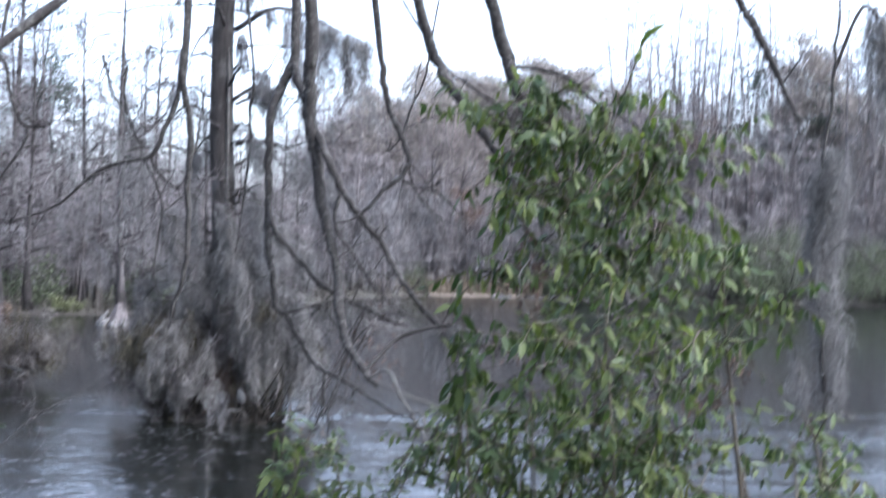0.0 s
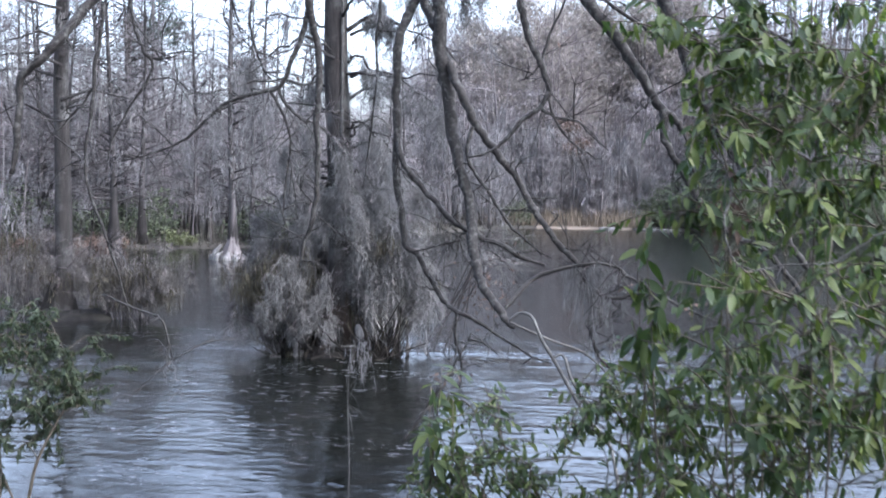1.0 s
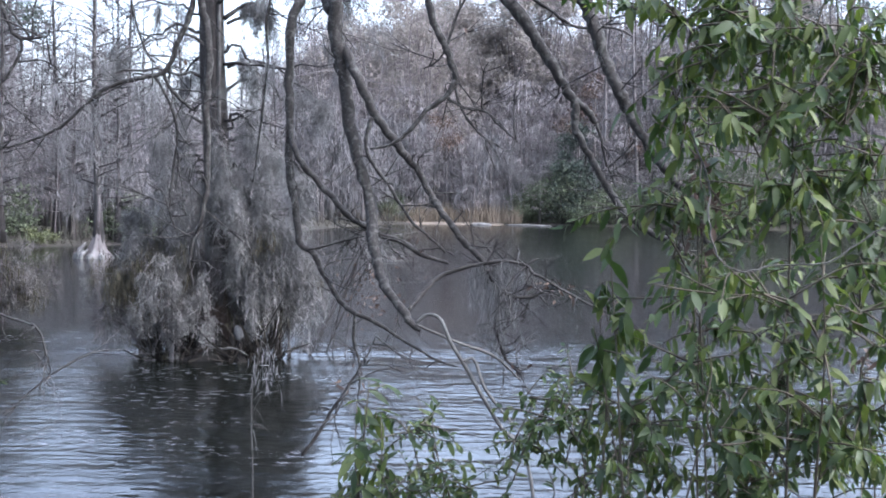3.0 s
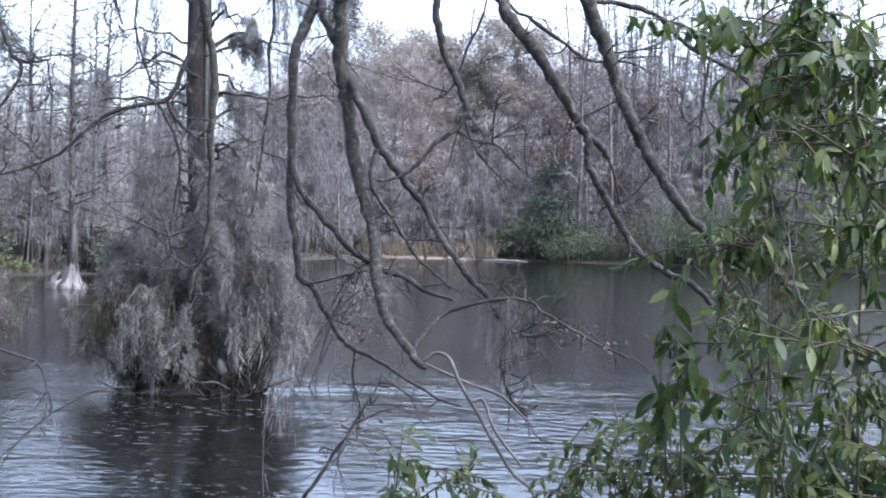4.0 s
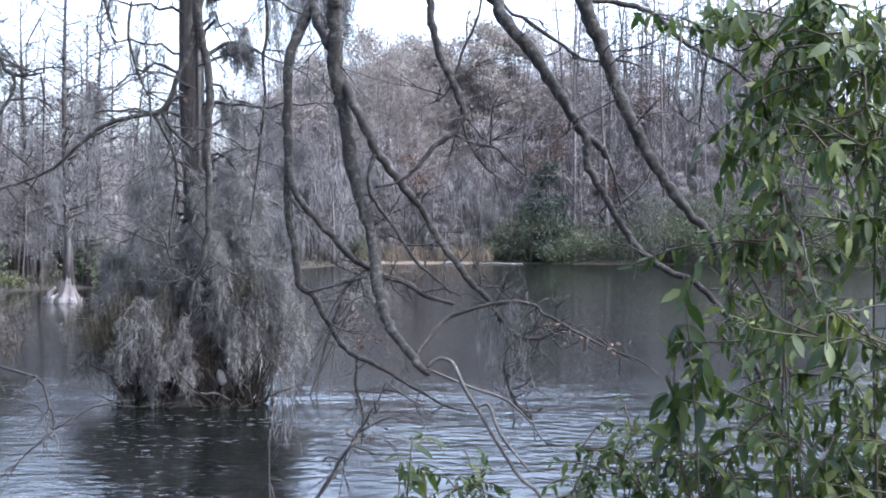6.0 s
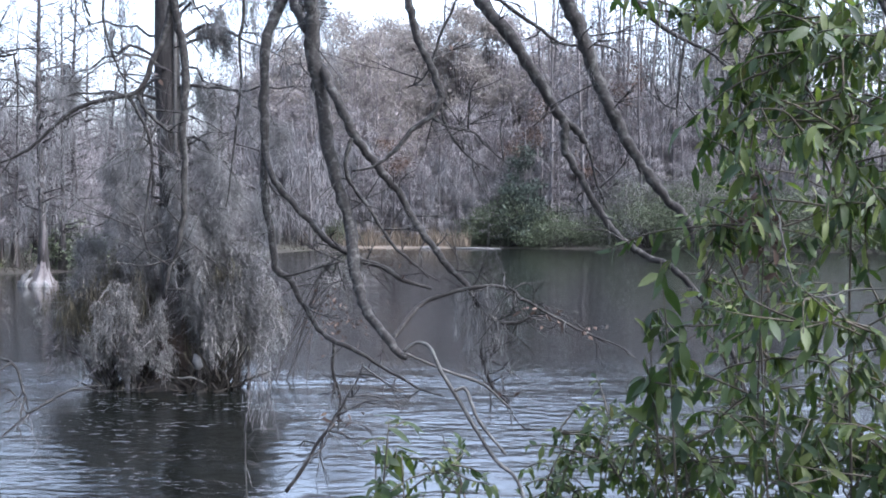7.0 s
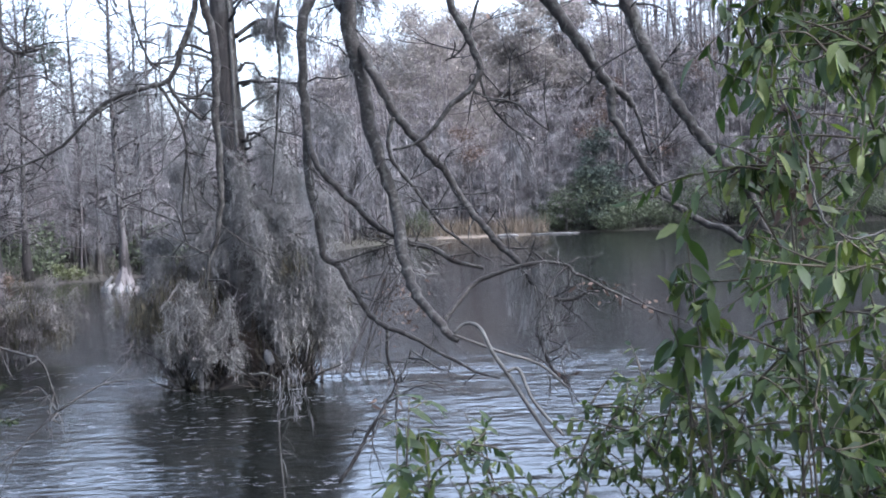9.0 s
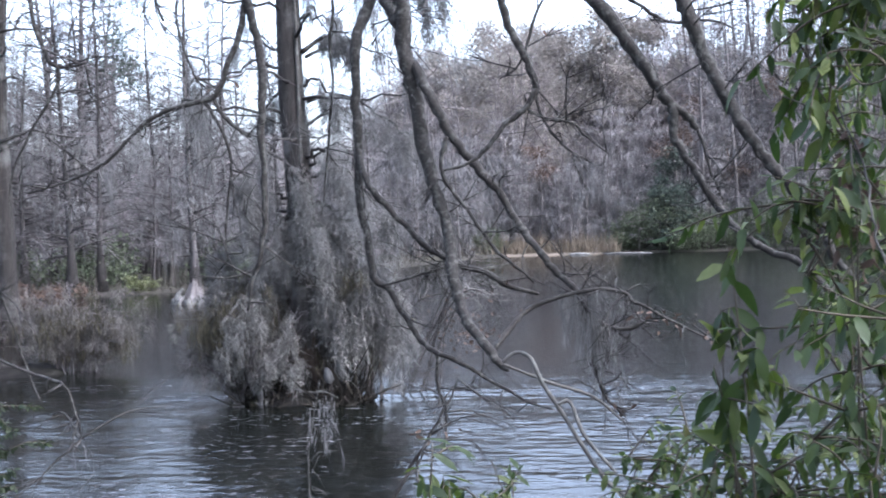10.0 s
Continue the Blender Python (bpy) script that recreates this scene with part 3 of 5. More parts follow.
def swamp_trees():
    """The nearer slender trees on the left shore, each one a thing."""
    rng = np.random.default_rng(5)
    made = []
    for k in range(5):
        h, r = rng.uniform(10, 13.5), rng.uniform(0.10, 0.17)
        top = root("swamp_tree", -20 - k, 50, 0.2, "slender leafless grey swamp tree hung with moss", "tree", "slender trees of the swamp shore")
        tr, bo, fi, mo = bare_tree(rng, h, r, 84, 2.1, 0.12, 70, 1.1, 13, 0.3, 0.017)
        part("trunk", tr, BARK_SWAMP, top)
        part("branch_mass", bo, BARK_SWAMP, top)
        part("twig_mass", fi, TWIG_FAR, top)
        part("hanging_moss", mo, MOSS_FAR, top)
        made.append(top)
    spots = []
    for k in range(400):
        a, d = rng.uniform(-32, -8.5), rng.uniform(41, 66)
        x, y = math.tan(radians(a)) * d, d
        if shore_distance(np.array(x), np.array(y)) > 0.4 and all(math.hypot(x - u, y - w) > 1.3 for u, w in spots):
            spots.append((x, y))
        if len(spots) == 44:
            break
    # a denser, taller stand further left
    for k in range(200):
        a, d = rng.uniform(-31, -17.5), rng.uniform(46, 72)
        x, y = math.tan(radians(a)) * d, d
        if shore_distance(np.array(x), np.array(y)) > 0.4 and all(math.hypot(x - u, y - w) > 1.3 for u, w in spots):
            spots.append((x, y))
        if len(spots) == 60:
            break
    for k, (x, y) in enumerate(spots):
        m = pose(x, y, float(ground_height(x, y)) - 0.05, 0, 0, rng.uniform(0, 360)) @ Matrix.Scale(rng.uniform(0.8, 1.12) * (1.0 if k < 44 else 1.3), 4)
        if k < 5:
            made[k].matrix_basis = m
        else:
            o = copy_thing(made[k % 5], m)
            o.matrix_basis = m
    return made


swamp_trees()


def evergreen(name, x, y, rx, rz, clumps, per, size, material, label, category, group="", seed=1, flat=0.0):
    rng = np.random.default_rng(seed)
    top = root(name, x, y, float(ground_height(x, y)) - 0.03, label, category, group)
    w, lf = leafy_mass(rng, rx, rz, clumps, per, size, flat)
    part("branch_mass", w, BARK_SWAMP, top)
    part("foliage", lf, material, top)
    return top


# dark green shrubs on the far shore
for k, (x, y, rx, rz) in enumerate(((7.4, 88.5, 2.6, 4.6), (11.4, 88.2, 2.4, 3.0), (18.0, 86.5, 3.4, 5.2), (22.5, 86.0, 3.6, 6.4), (29.5, 84.5, 3.2, 5.0), (34.0, 83.0, 3.4, 4.6), (5.2, 89.5, 1.6, 2.4), (-5.5, 88.5, 1.6, 1.8))):
    evergreen("evergreen_shrub", x, y, rx, rz, 34, 300, 0.132, LEAF_FAR, "rounded dull green evergreen shrub on the far shore", "shrub", "evergreen shrubs on the far shore", 20 + k)
evergreen("cedar_tree", 8.6, 88.3, 1.5, 8.2, 40, 150, 0.2, LEAF_DARK, "dark bluish-green cedar among leafless trees", "tree", "", 41)
evergreen("yellow_bush", -17.4, 46.6, 0.8, 0.62, 9, 70, 0.11, LEAF_YELLOW, "low yellow-green leafy bush at the water's edge", "shrub", "", 42)
evergreen("shore_brush", -20.6, 44.2, 2.6, 0.62, 22, 80, 0.14, LEAF_RUST, "low rust-brown dead brush at the water's edge", "brush", "low brush at the shore", 43)
for k, (x, y, rx, rz) in enumerate(((-14.6, 50.5, 1.5, 2.0), (-19.5, 48, 1.8, 2.2), (-24, 46.5, 2.0, 2.4), (-28, 45, 2.0, 2.0))):
    evergreen("evergreen_shrub", x, y, rx, rz, 20, 90, 0.16, LEAF_FAR, "dull green evergreen shrub under bare trees", "shrub", "shrubs of the left shore", 50 + k)
for k, (x, y, s) in enumerate(((27.5, 96, 1.0), (33.5, 98, 1.12), (37.5, 94, 1.05), (41.0, 99, 1.15), (22.5, 100, 1.1), (-24.5, 62, 0.8))):
    rng = np.random.default_rng(70 + k)
    top = root("pine_tree", x, y, float(ground_height(x, y)) - 0.05, "tall pine with a sparse dark green crown", "tree", "pines behind the far shore")
    w, lf = pine_tree(rng, 19 * s, 0.2)
    part("trunk", w, BARK_FAR, top)
    part("foliage", lf, LEAF_DARK, top)


def broad_oaks():
    """The tall rounded leafy crowns that stand above the far woods."""
    rng = np.random.default_rng(61)
    for x, y, h, w in ((-10.5, 99, 16.2, 3.4), (-5.6, 101, 18.0, 3.6), (-1.8, 103, 18.9, 3.7), (1.4, 104, 17.6, 3.2), (4.4, 101, 19.0, 3.4), (7.6, 102, 18.9, 3.6), (11.2, 105, 17.0, 3.4), (15.5, 104, 15.4, 3.4), (27.5, 98, 20.6, 3.4), (31.5, 101, 17.5, 3.4)):
        top = root("broad_oak", x, y, float(ground_height(x, y)) - 0.05, "tall tree with a rounded brownish-green crown behind bare woods", "tree", "rounded crowns above the far woods")
        h *= 1.13
        wood, leaf, arms = Buf(), Buf(), Buf()
        tube(wood, [(0, 0, -0.2, 0.4), (0, 0, 1.2, 0.28), (0.1, 0, h * 0.35, 0.22)], 8)
        for k in range(30):
            a, s = k * 2.4 + rng.uniform(-0.3, 0.3), math.sqrt((k + 0.5) / 30)
            c = np.array((math.cos(a) * w * s, math.sin(a) * w * s, h * 0.4 + (h * 0.55) * math.sqrt(max(0, 1 - 0.8 * s * s)) * rng.uniform(0.45, 1.0)))
            tube(arms, spline([(0.1, 0, h * 0.33, 0.12), (c[0] * 0.45, c[1] * 0.45, h * 0.35 + (c[2] - h * 0.35) * 0.5, 0.07), (*c, 0.015)], 3), 4)
            per = 270
            p = c + rng.standard_normal((per, 3)) * np.array((0.66, 0.66, 0.45))
            d = rng.standard_normal((per, 3)) + (0, 0, 0.2)
            strands(leaf, p, rng.uniform(0.18, 0.42, per), 0.13, rng, 0.2, 2, d / np.linalg.norm(d, axis=1)[:, None])
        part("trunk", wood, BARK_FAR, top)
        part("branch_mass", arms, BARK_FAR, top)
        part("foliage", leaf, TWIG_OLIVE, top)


broad_oaks()


def rusty_trees():
    """Slim oaks that keep a few bunches of withered leaves."""
    rng = np.random.default_rng(63)
    for x, y, h, tops in ((8.9, 89.6, 9.5, 5), (10.2, 90.5, 11.2, 4), (-1.3, 88.8, 7.6, 4), (17.2, 91.5, 14.0, 4), (13.5, 90.5, 7.0, 3)):
        top = root("oak_tree", x, y, float(ground_height(x, y)) - 0.05, "slim oak with withered rust-brown leaves among bare trees", "tree", "oaks with withered leaves")
        wood, arms, leaf = Buf(), Buf(), Buf()
        tube(wood, [(0, 0, -0.1, 0.12), (0.1, 0, h * 0.5, 0.08), (0, 0.1, h, 0.03)], 6)
        for k in range(tops):
            a = rng.uniform(0, 6.28)
            c = np.array((math.cos(a) * rng.uniform(0.3, 1.2), math.sin(a) * 0.8, h * rng.uniform(0.72, 1.02)))
            tube(arms, [(0.05, 0, h * 0.6, 0.04), (c[0] * 0.5, c[1] * 0.5, (h * 0.6 + c[2]) / 2, 0.03), (*c, 0.01)], 4)
            per = 130
            d = rng.standard_normal((per, 3)) + (0, 0, -0.5)
            strands(leaf, c + rng.standard_normal((per, 3)) * np.array((0.42, 0.42, 0.3)), rng.uniform(0.12, 0.26, per), 0.09, rng, 0.2, 3, d / np.linalg.norm(d, axis=1)[:, None])
        part("trunk", wood, BARK_FAR, top)
        part("branch_mass", arms, BARK_FAR, top)
        part("foliage", leaf, LEAF_RUST, top)


rusty_trees()


def pale_logs():
    """Two bleached logs lying at the water's edge of the landing."""
    rng = np.random.default_rng(9)
    for x, y, ln, r in ((1.5, 85.5, 1.5, 0.13), (5.0, 85.2, 3.4, 0.07)):
        b = Buf()
        tube(b, spline([(x - ln / 2, y, 0.03, r * 0.8), (x - ln / 6, y + 0.05, 0.06, r), (x + ln / 5, y, 0.05, r * 0.9), (x + ln / 2, y + 0.08, 0.03, r * 0.5)], 4), 8, 0.08, rng)
        tagged(new("log", b.mesh("log", BARK_BLEACHED)), "bleached pale log at the edge of the water", "log", "logs at the landing")


pale_logs()


def far_bank():
    """The pale sandy landing with its reeds and the white board at its edge."""
    rng = np.random.default_rng(8)
    b = Buf()
    n = 40
    x = np.linspace(-9.5, 3.2, n)
    e = 86.0 + 0.5 * np.sin(x * 0.8) + 0.25 * np.sin(x * 2.3)
    v = []
    for o, z in ((-0.5, -0.06), (0.2, 0.05), (1.0, 0.14), (2.6, 0.26), (4.2, 0.3)):
        v.append(np.stack([x, e + o, z + 0.03 * np.sin(x * 3 + o)], -1))
    v = np.stack(v, 1)
    i, j = np.meshgrid(np.arange(n - 1), np.arange(4), indexing="ij")
    b.add(v, np.stack([i * 5 + j, (i + 1) * 5 + j, (i + 1) * 5 + j + 1, i * 5 + j + 1], -1))
    tagged(new("sand_bank", b.mesh("sand_bank", SAND)), "pale tan sandy landing at the water's edge", "bank", kind="structure")
    r = Buf()
    p = np.stack([rng.uniform(-8.5, 4.5, 3200), rng.uniform(86.3, 90.0, 3200), np.full(3200, 0.12)], -1)
    d = rng.standard_normal((3200, 3)) * 0.16 + (0, 0, 1)
    strands(r, p, rng.uniform(0.5, 1.7, 3200), 0.04, rng, 0.2, 3, d, 0.12)
    tagged(new("reeds", r.mesh("reeds", REED)), "dry tan reeds and grass behind the sand", "reeds", kind="stuff")


far_bank()


def shore_growth():
    """Dead grass, twigs and brush along the water's edge of the far shores."""
    rng = np.random.default_rng(15)
    n = 60000
    a, d = rng.uniform(-36, 34, n), rng.uniform(40, 100, n)
    x, y = np.tan(np.radians(a)) * d, d
    k = shore_distance(x, y)
    keep = (k > 0.0) & (k < 5.0)
    x, y = x[keep], y[keep]
    z = ground_height(x, y) - 0.03
    g = Buf()
    w = rng.standard_normal((len(x), 3)) * 0.45 + (0, 0, 1)
    strands(g, np.stack([x, y, z], -1), rng.uniform(0.25, 1.1, len(x)) * (0.6 + 0.5 * np.sin(x * 0.7 + y * 0.4) ** 2), 0.035, rng, 0.3, 3, w, 0.2)
    tagged(new("shore_growth", g.mesh("shore_growth", SHORE_STRAW)), "dead grass and low twigs along the muddy shore", "undergrowth", kind="stuff")


shore_growth()


# ---- the bleached cypress in the water ----
def flared_trunk(rng, h, r, foot, flare_h, lobes=7, sides=20, rings=16, lean=(0, 0)):
    """A trunk with a swollen, fluted foot."""
    b = Buf()
    z = np.concatenate([np.linspace(-0.5, flare_h, rings), np.linspace(flare_h * 1.3, h, 9)])
    a = np.arange(sides) * 2 * np.pi / sides
    ph = rng.uniform(0, 6.28)
    v = []
    for q in z:
        t = max(0.0, 1 - max(q, 0) / flare_h)
        rad = r * (1 - 0.55 * max(q, 0) / h) + (foot - r) * t ** 2.2
        rad = rad * (1 + (0.05 + 0.22 * t) * np.cos(a * lobes + ph + 0.5 * np.sin(a * 2)) + 0.04 * rng.standard_normal(sides))
        s = (max(q, 0) / h) ** 1.4
        v.append(np.stack([lean[0] * s + 0.06 * math.sin(q * 0.9) + rad * np.cos(a), lean[1] * s + rad * np.sin(a), np.full(sides, q)], -1))
    n = len(z)
    i, j = np.meshgrid(np.arange(n - 1), np.arange(sides), indexing="ij")
    k = (j + 1) % sides
    b.add(np.array(v), np.stack([i * sides + j, i * sides + k, (i + 1) * sides + k, (i + 1) * sides + j], -1))
    return b


def bleached_cypress():
    rng = np.random.default_rng(31)
    top = root("bald_cypress", -12.4, 39.2, 0, "bare cypress standing in water on a swollen bleached foot", "tree", "cypresses standing in the water")
    part("foot", flared_trunk(rng, 2.2, 0.13, 0.5, 1.2, 7, 24), BARK_FAR, top, "grey fluted foot")
    for dx, dy, h, w in ((-0.56, -0.2, 0.36, 0.10), (-0.40, -0.42, 0.20, 0.09), (-0.72, -0.1, 0.18, 0.08), (-0.08, -0.5, 0.12, 0.10), (0.3, -0.45, 0.12, 0.08)):
        knob = Buf()
        tube(knob, spline([(dx * 0.6, dy * 0.6, h * 1.5, w * 0.4), (dx * 0.85, dy * 0.85, h, w * 0.7), (dx, dy, h * 0.5, w), (dx * 1.1, dy * 1.1, -0.3, w)], 4), 8, 0.25, rng)
        part("root", knob, BARK_BLEACHED, top, "bleached white root")
    tr, bo, fi, mo = bare_tree(rng, 14, 0.14, 56, 2.2, 0.18, 90, 1.4, 8, 0.35, 0.018)
    part("trunk", tr, BARK_SWAMP, top)
    part("branch_mass", bo, BARK_SWAMP, top)
    part("twig_mass", fi, TWIG, top)
    part("hanging_moss", mo, MOSS_PALE, top)


bleached_cypress()


def moss_shrub(rng, arms, height, spread, moss_per, lengths, olive=0.3, hollow=False, share=0.5):
    """Arching bare stems from one stool, draped with moss."""
    wood, hang, dark, twig = [], Buf(), Buf(), Buf()
    an = []
    for k in range(arms):
        a = k * 2.4 + rng.uniform(-0.5, 0.5)
        out = spread * rng.uniform(0.45, 1.0)
        hh = height * rng.uniform(0.55, 1.0) * (1.1 - 0.35 * out / spread)
        c, s = math.cos(a), math.sin(a) * 0.7
        if hollow and s < 0 and abs(c) * out < 0.5:
            continue
        q = spline([(c * out * 0.5, s * out * 0.5, -0.35, 0.016), (c * out * 0.45, s * out * 0.45, hh * 0.5, 0.014), (c * out * 0.68, s * out * 0.68, hh * 0.95, 0.011),
                    (c * out, s * out, hh * 0.85, 0.008), (c * out * 1.12, s * out * 1.12, hh * 0.6, 0.004)], 5)
        q[:, :3] += rng.standard_normal((len(q), 3)) * 0.02
        stem = Buf()
        wood.append(stem)
        tube(stem, q, 5)
        for _ in range(9):
            p = along(q, rng.uniform(0.12, 1))
            an.append(p)
            d = unit(rng.standard_normal(3) + (c, s, 0.3))
            e = p + d * rng.uniform(0.2, 0.6)
            tube(stem, [(*p, 0.008), (*((p + e) / 2 + rng.standard_normal(3) * 0.03), 0.006), (*e, 0.002)], 3)
            an.append(e)
            twg = rng.standard_normal((4, 3)) + d
            strands(twig, np.repeat(e[None], 4, 0), rng.uniform(0.12, 0.4, 4), 0.008, rng, 0.3, 3, twg / np.linalg.norm(twg, axis=1)[:, None])
    an = np.array(an)
    if hollow:
        an = an[~((np.abs(an[:, 0] + 0.02) < 0.32) & (an[:, 1] < 0.2) & (an[:, 2] < 1.7))]
    keep = rng.uniform(size=len(an)) > olive
    up = an[keep & (rng.uniform(size=len(an)) < share)]
    ln = np.minimum(rng.uniform(*lengths, len(up)), np.maximum(up[:, 2] * rng.uniform(0.35, 0.85, len(up)), 0.1))
    if hollow:
        front = (np.abs(up[:, 0] + 0.02) < 0.32) & (up[:, 1] < 0.25)
        ln = np.where(front, np.minimum(ln, np.maximum(up[:, 2] - 1.3, 0.12)), ln)
    moss_tufts(hang, up, ln, rng, 6, int(moss_per * 1.7), 0.045, 0.0085, 0.024, 3, 1.5, (0.08, 0.22))
    lo = an[~keep]
    if len(lo):
        moss_tufts(dark, lo, np.minimum(rng.uniform(0.2, 0.7, len(lo)), np.maximum(lo[:, 2] * 0.6, 0.1)), rng, 4, moss_per, 0.12, 0.010, 0.07, 3)
    return wood, twig, hang, dark


def hummock(rng, x0, y0, size):
    b = Buf()
    n, m = 30, 7
    ang = np.arange(n) * 2 * np.pi / n
    v = []
    for k in range(m):
        s = 1 - k / m
        rad = s ** 0.6 * (0.74 + 0.08 * np.sin(ang * 3 + 1) + 0.05 * np.sin(ang * 7 + k)) + 0.02 * rng.standard_normal(n)
        v.append(np.stack([rad * np.cos(ang) * 1.1 - 0.08, rad * np.sin(ang) * 0.8, np.full(n, -0.5 + 0.64 * (1 - s ** 5.0)) + 0.018 * rng.standard_normal(n)], -1))
    i, j = np.meshgrid(np.arange(m - 1), np.arange(n), indexing="ij")
    k = (j + 1) % n
    b.add(np.array(v), np.stack([i * n + j, i * n + k, (i + 1) * n + k, (i + 1) * n + j], -1), [((m - 1) * n, (m - 1) * n + q, (m - 1) * n + q + 1) for q in range(1, n - 1)])
    hum = new("hummock", b.mesh("hummock", BARK_WET))
    hum.location = (x0, y0, 0)
    hum.scale = (size, size, 1)
    tagged(hum, "dark wet root hummock round a cypress foot", "hummock")
    tagged(hum, kind="structure")


def cypress_knee(rng, x, y, size):
    """A knee with a broken bleached top, standing in the water."""
    t = root("cypress_knee", x, y, 0, "dark cypress knee with a broken bleached top", "stump", "cypress knees in the water")
    part("body", flared_trunk(rng, 0.42 * size, 0.06 * size, 0.11 * size, 0.36 * size, 5, 14, 6), BARK_WET, t)
    b = Buf()
    rows = np.array([(0, 0, 0.36, 0.05), (0.01, 0, 0.42, 0.07), (0.0, 0.01, 0.48, 0.075), (-0.02, 0, 0.55, 0.05), (-0.05, 0, 0.60, 0.014)]) * size
    tube(b, rows, 9, 0.22, rng)
    part("broken_top", b, BARK_BLEACHED, t, "bleached broken wood")


def mossy_cypress():
    """The big cypress on its hummock, and what grows round its foot."""
    rng = np.random.default_rng(17)
    x0, y0 = -3.41, 16.6
    top = root("bald_cypress", x0, y0, 0, "large grey cypress with draped moss on a hummock", "tree", "cypresses standing in the water")
    part("foot", flared_trunk(rng, 1.7, 0.27, 0.44, 1.5, 6), BARK_FOOT, top, "dark wet fluted foot")
    bole = part("trunk", flared_trunk(rng, 13, 0.22, 0.25, 1.2, 9, 18, 5, (-0.12, 0.1)), BARK_CYPRESS, top)
    strip = Buf()
    q = spline([(0.08, -0.16, 2.5, 0.012), (0.085, -0.155, 3.0, 0.022), (0.075, -0.15, 3.9, 0.026), (0.07, -0.14, 4.8, 0.026), (0.06, -0.13, 5.4, 0.018), (0.05, -0.12, 5.8, 0.012)], 5)
    tube(strip, q, 8, 0.16, rng)
    part("pale_strip", strip, BARK_PALE, bole, "pale strip up the trunk")
    twig, hang = Buf(), Buf()
    an = []
    for k in range(44):
        wood = Buf()
        z = 3.2 + 8.5 * (k + rng.uniform()) / 44
        a = k * 2.4
        ln = rng.uniform(0.8, 2.9)
        c, s = math.cos(a), math.sin(a)
        q = spline([(c * 0.15, s * 0.15, z, 0.028), (c * ln * 0.4, s * ln * 0.4, z + rng.uniform(-0.1, 0.3), 0.018), (c * ln * 0.8, s * ln * 0.8, z + rng.uniform(-0.4, 0.25), 0.010),
                    (c * ln, s * ln, z - rng.uniform(0.1, 0.7), 0.004)], 4)
        q[1:, :3] += rng.standard_normal((len(q) - 1, 3)) * 0.03
        tube(wood, q, 5)
        part("branch", wood, BARK_CYPRESS, top)
        for _ in range(8):
            p = along(q, rng.uniform(0.2, 1))
            d = rng.standard_normal((3, 3)) + (c, s, 0.1)
            strands(twig, np.repeat(p[None], 3, 0), rng.uniform(0.25, 0.8, 3), 0.012, rng, 0.35, 4, d / np.linalg.norm(d, axis=1)[:, None])
            if rng.uniform() < (0.2 if z > 4.3 else 0.16):
                an.append(p)
    for _ in range(9):
        a, z = rng.uniform(-0.6, 0.9), rng.uniform(5.0, 9)
        an.append((0.22 * math.cos(a), 0.22 * math.sin(a), z))
    an = np.array(an)
    # the heavy curtains on two boughs high on the trunk
    for rows, hung in (([(0.1, 0, 6.1, 0.05), (0.8, -0.05, 6.45, 0.036), (1.6, 0.1, 6.2, 0.018), (2.2, 0.1, 5.95, 0.006)], (13, 0.24, 0.4, 1.7)),
                       ([(0.1, 0, 5.0, 0.04), (0.5, 0.1, 5.25, 0.024), (0.95, 0.1, 5.1, 0.006)], (6, 0.4, 0.25, 0.8))):
        q = spline(rows, 5)
        wood = Buf()
        tube(wood, q, 6, 0.08, rng)
        part("branch", wood, BARK_CYPRESS, top)
        count, start, least, most = hung
        big = np.array([along(q, x) for x in rng.uniform(start, 1, count)])
        moss_tufts(hang, big, rng.uniform(least, most, count), rng, 6, 90, 0.05, 0.008, 0.035, 4, 1.3, (0.07, 0.2))
    moss_tufts(hang, an, rng.uniform(0.2, 0.85, len(an)), rng, 6, 34, 0.045, 0.007, 0.022)
    # low drooping boughs buried in pale moss on both sides of the trunk
    low = Buf()
    for x1, y1, z, z1, n, ll in ((-1.15, -0.35, 3.5, 2.95, 7, 0.75), (-0.85, -0.5, 2.9, 2.55, 9, 0.8), (-1.35, 0.3, 2.7, 2.05, 10, 0.75), (-0.55, -0.55, 2.3, 2.1, 5, 0.6), (0.75, -0.3, 4.5, 4.05, 6, 0.8),
                                 (1.05, -0.4, 3.5, 3.0, 9, 0.9), (1.45, 0.2, 3.2, 2.6, 10, 0.95), (0.9, -0.5, 2.75, 2.45, 11, 0.9), (1.3, -0.5, 2.3, 1.9, 9, 0.8), (1.6, 0.5, 4.3, 3.8, 7, 0.9), (-0.75, 0.4, 4.4, 4.0, 4, 0.7), (-1.5, -0.2, 4.8, 4.35, 4, 0.6),
                                 (0.45, -0.75, 2.75, 2.45, 9, 1.0), (-0.35, -0.7, 2.55, 2.3, 7, 0.9), (0.25, -0.6, 3.3, 3.1, 4, 0.9)):
        q = spline([(0.14 * math.copysign(1, x1), y1 * 0.2, z, 0.03), (x1 * 0.4, y1 * 0.45, z + 0.08, 0.022), (x1 * 0.75, y1 * 0.8, (z + z1) / 2, 0.014), (x1, y1, z1, 0.006)], 5)
        q[1:, :3] += rng.standard_normal((len(q) - 1, 3)) * 0.025
        wood = Buf()
        tube(wood, q, 5, 0.1, rng)
        part("branch", wood, BARK_CYPRESS, top)
        tufts = np.array([along(q, x) for x in rng.uniform(0.3, 1.0, n)]) + rng.standard_normal((n, 3)) * (0.05, 0.08, 0.02)
        hang_len = ll * rng.uniform(0.5, 1.15, n)
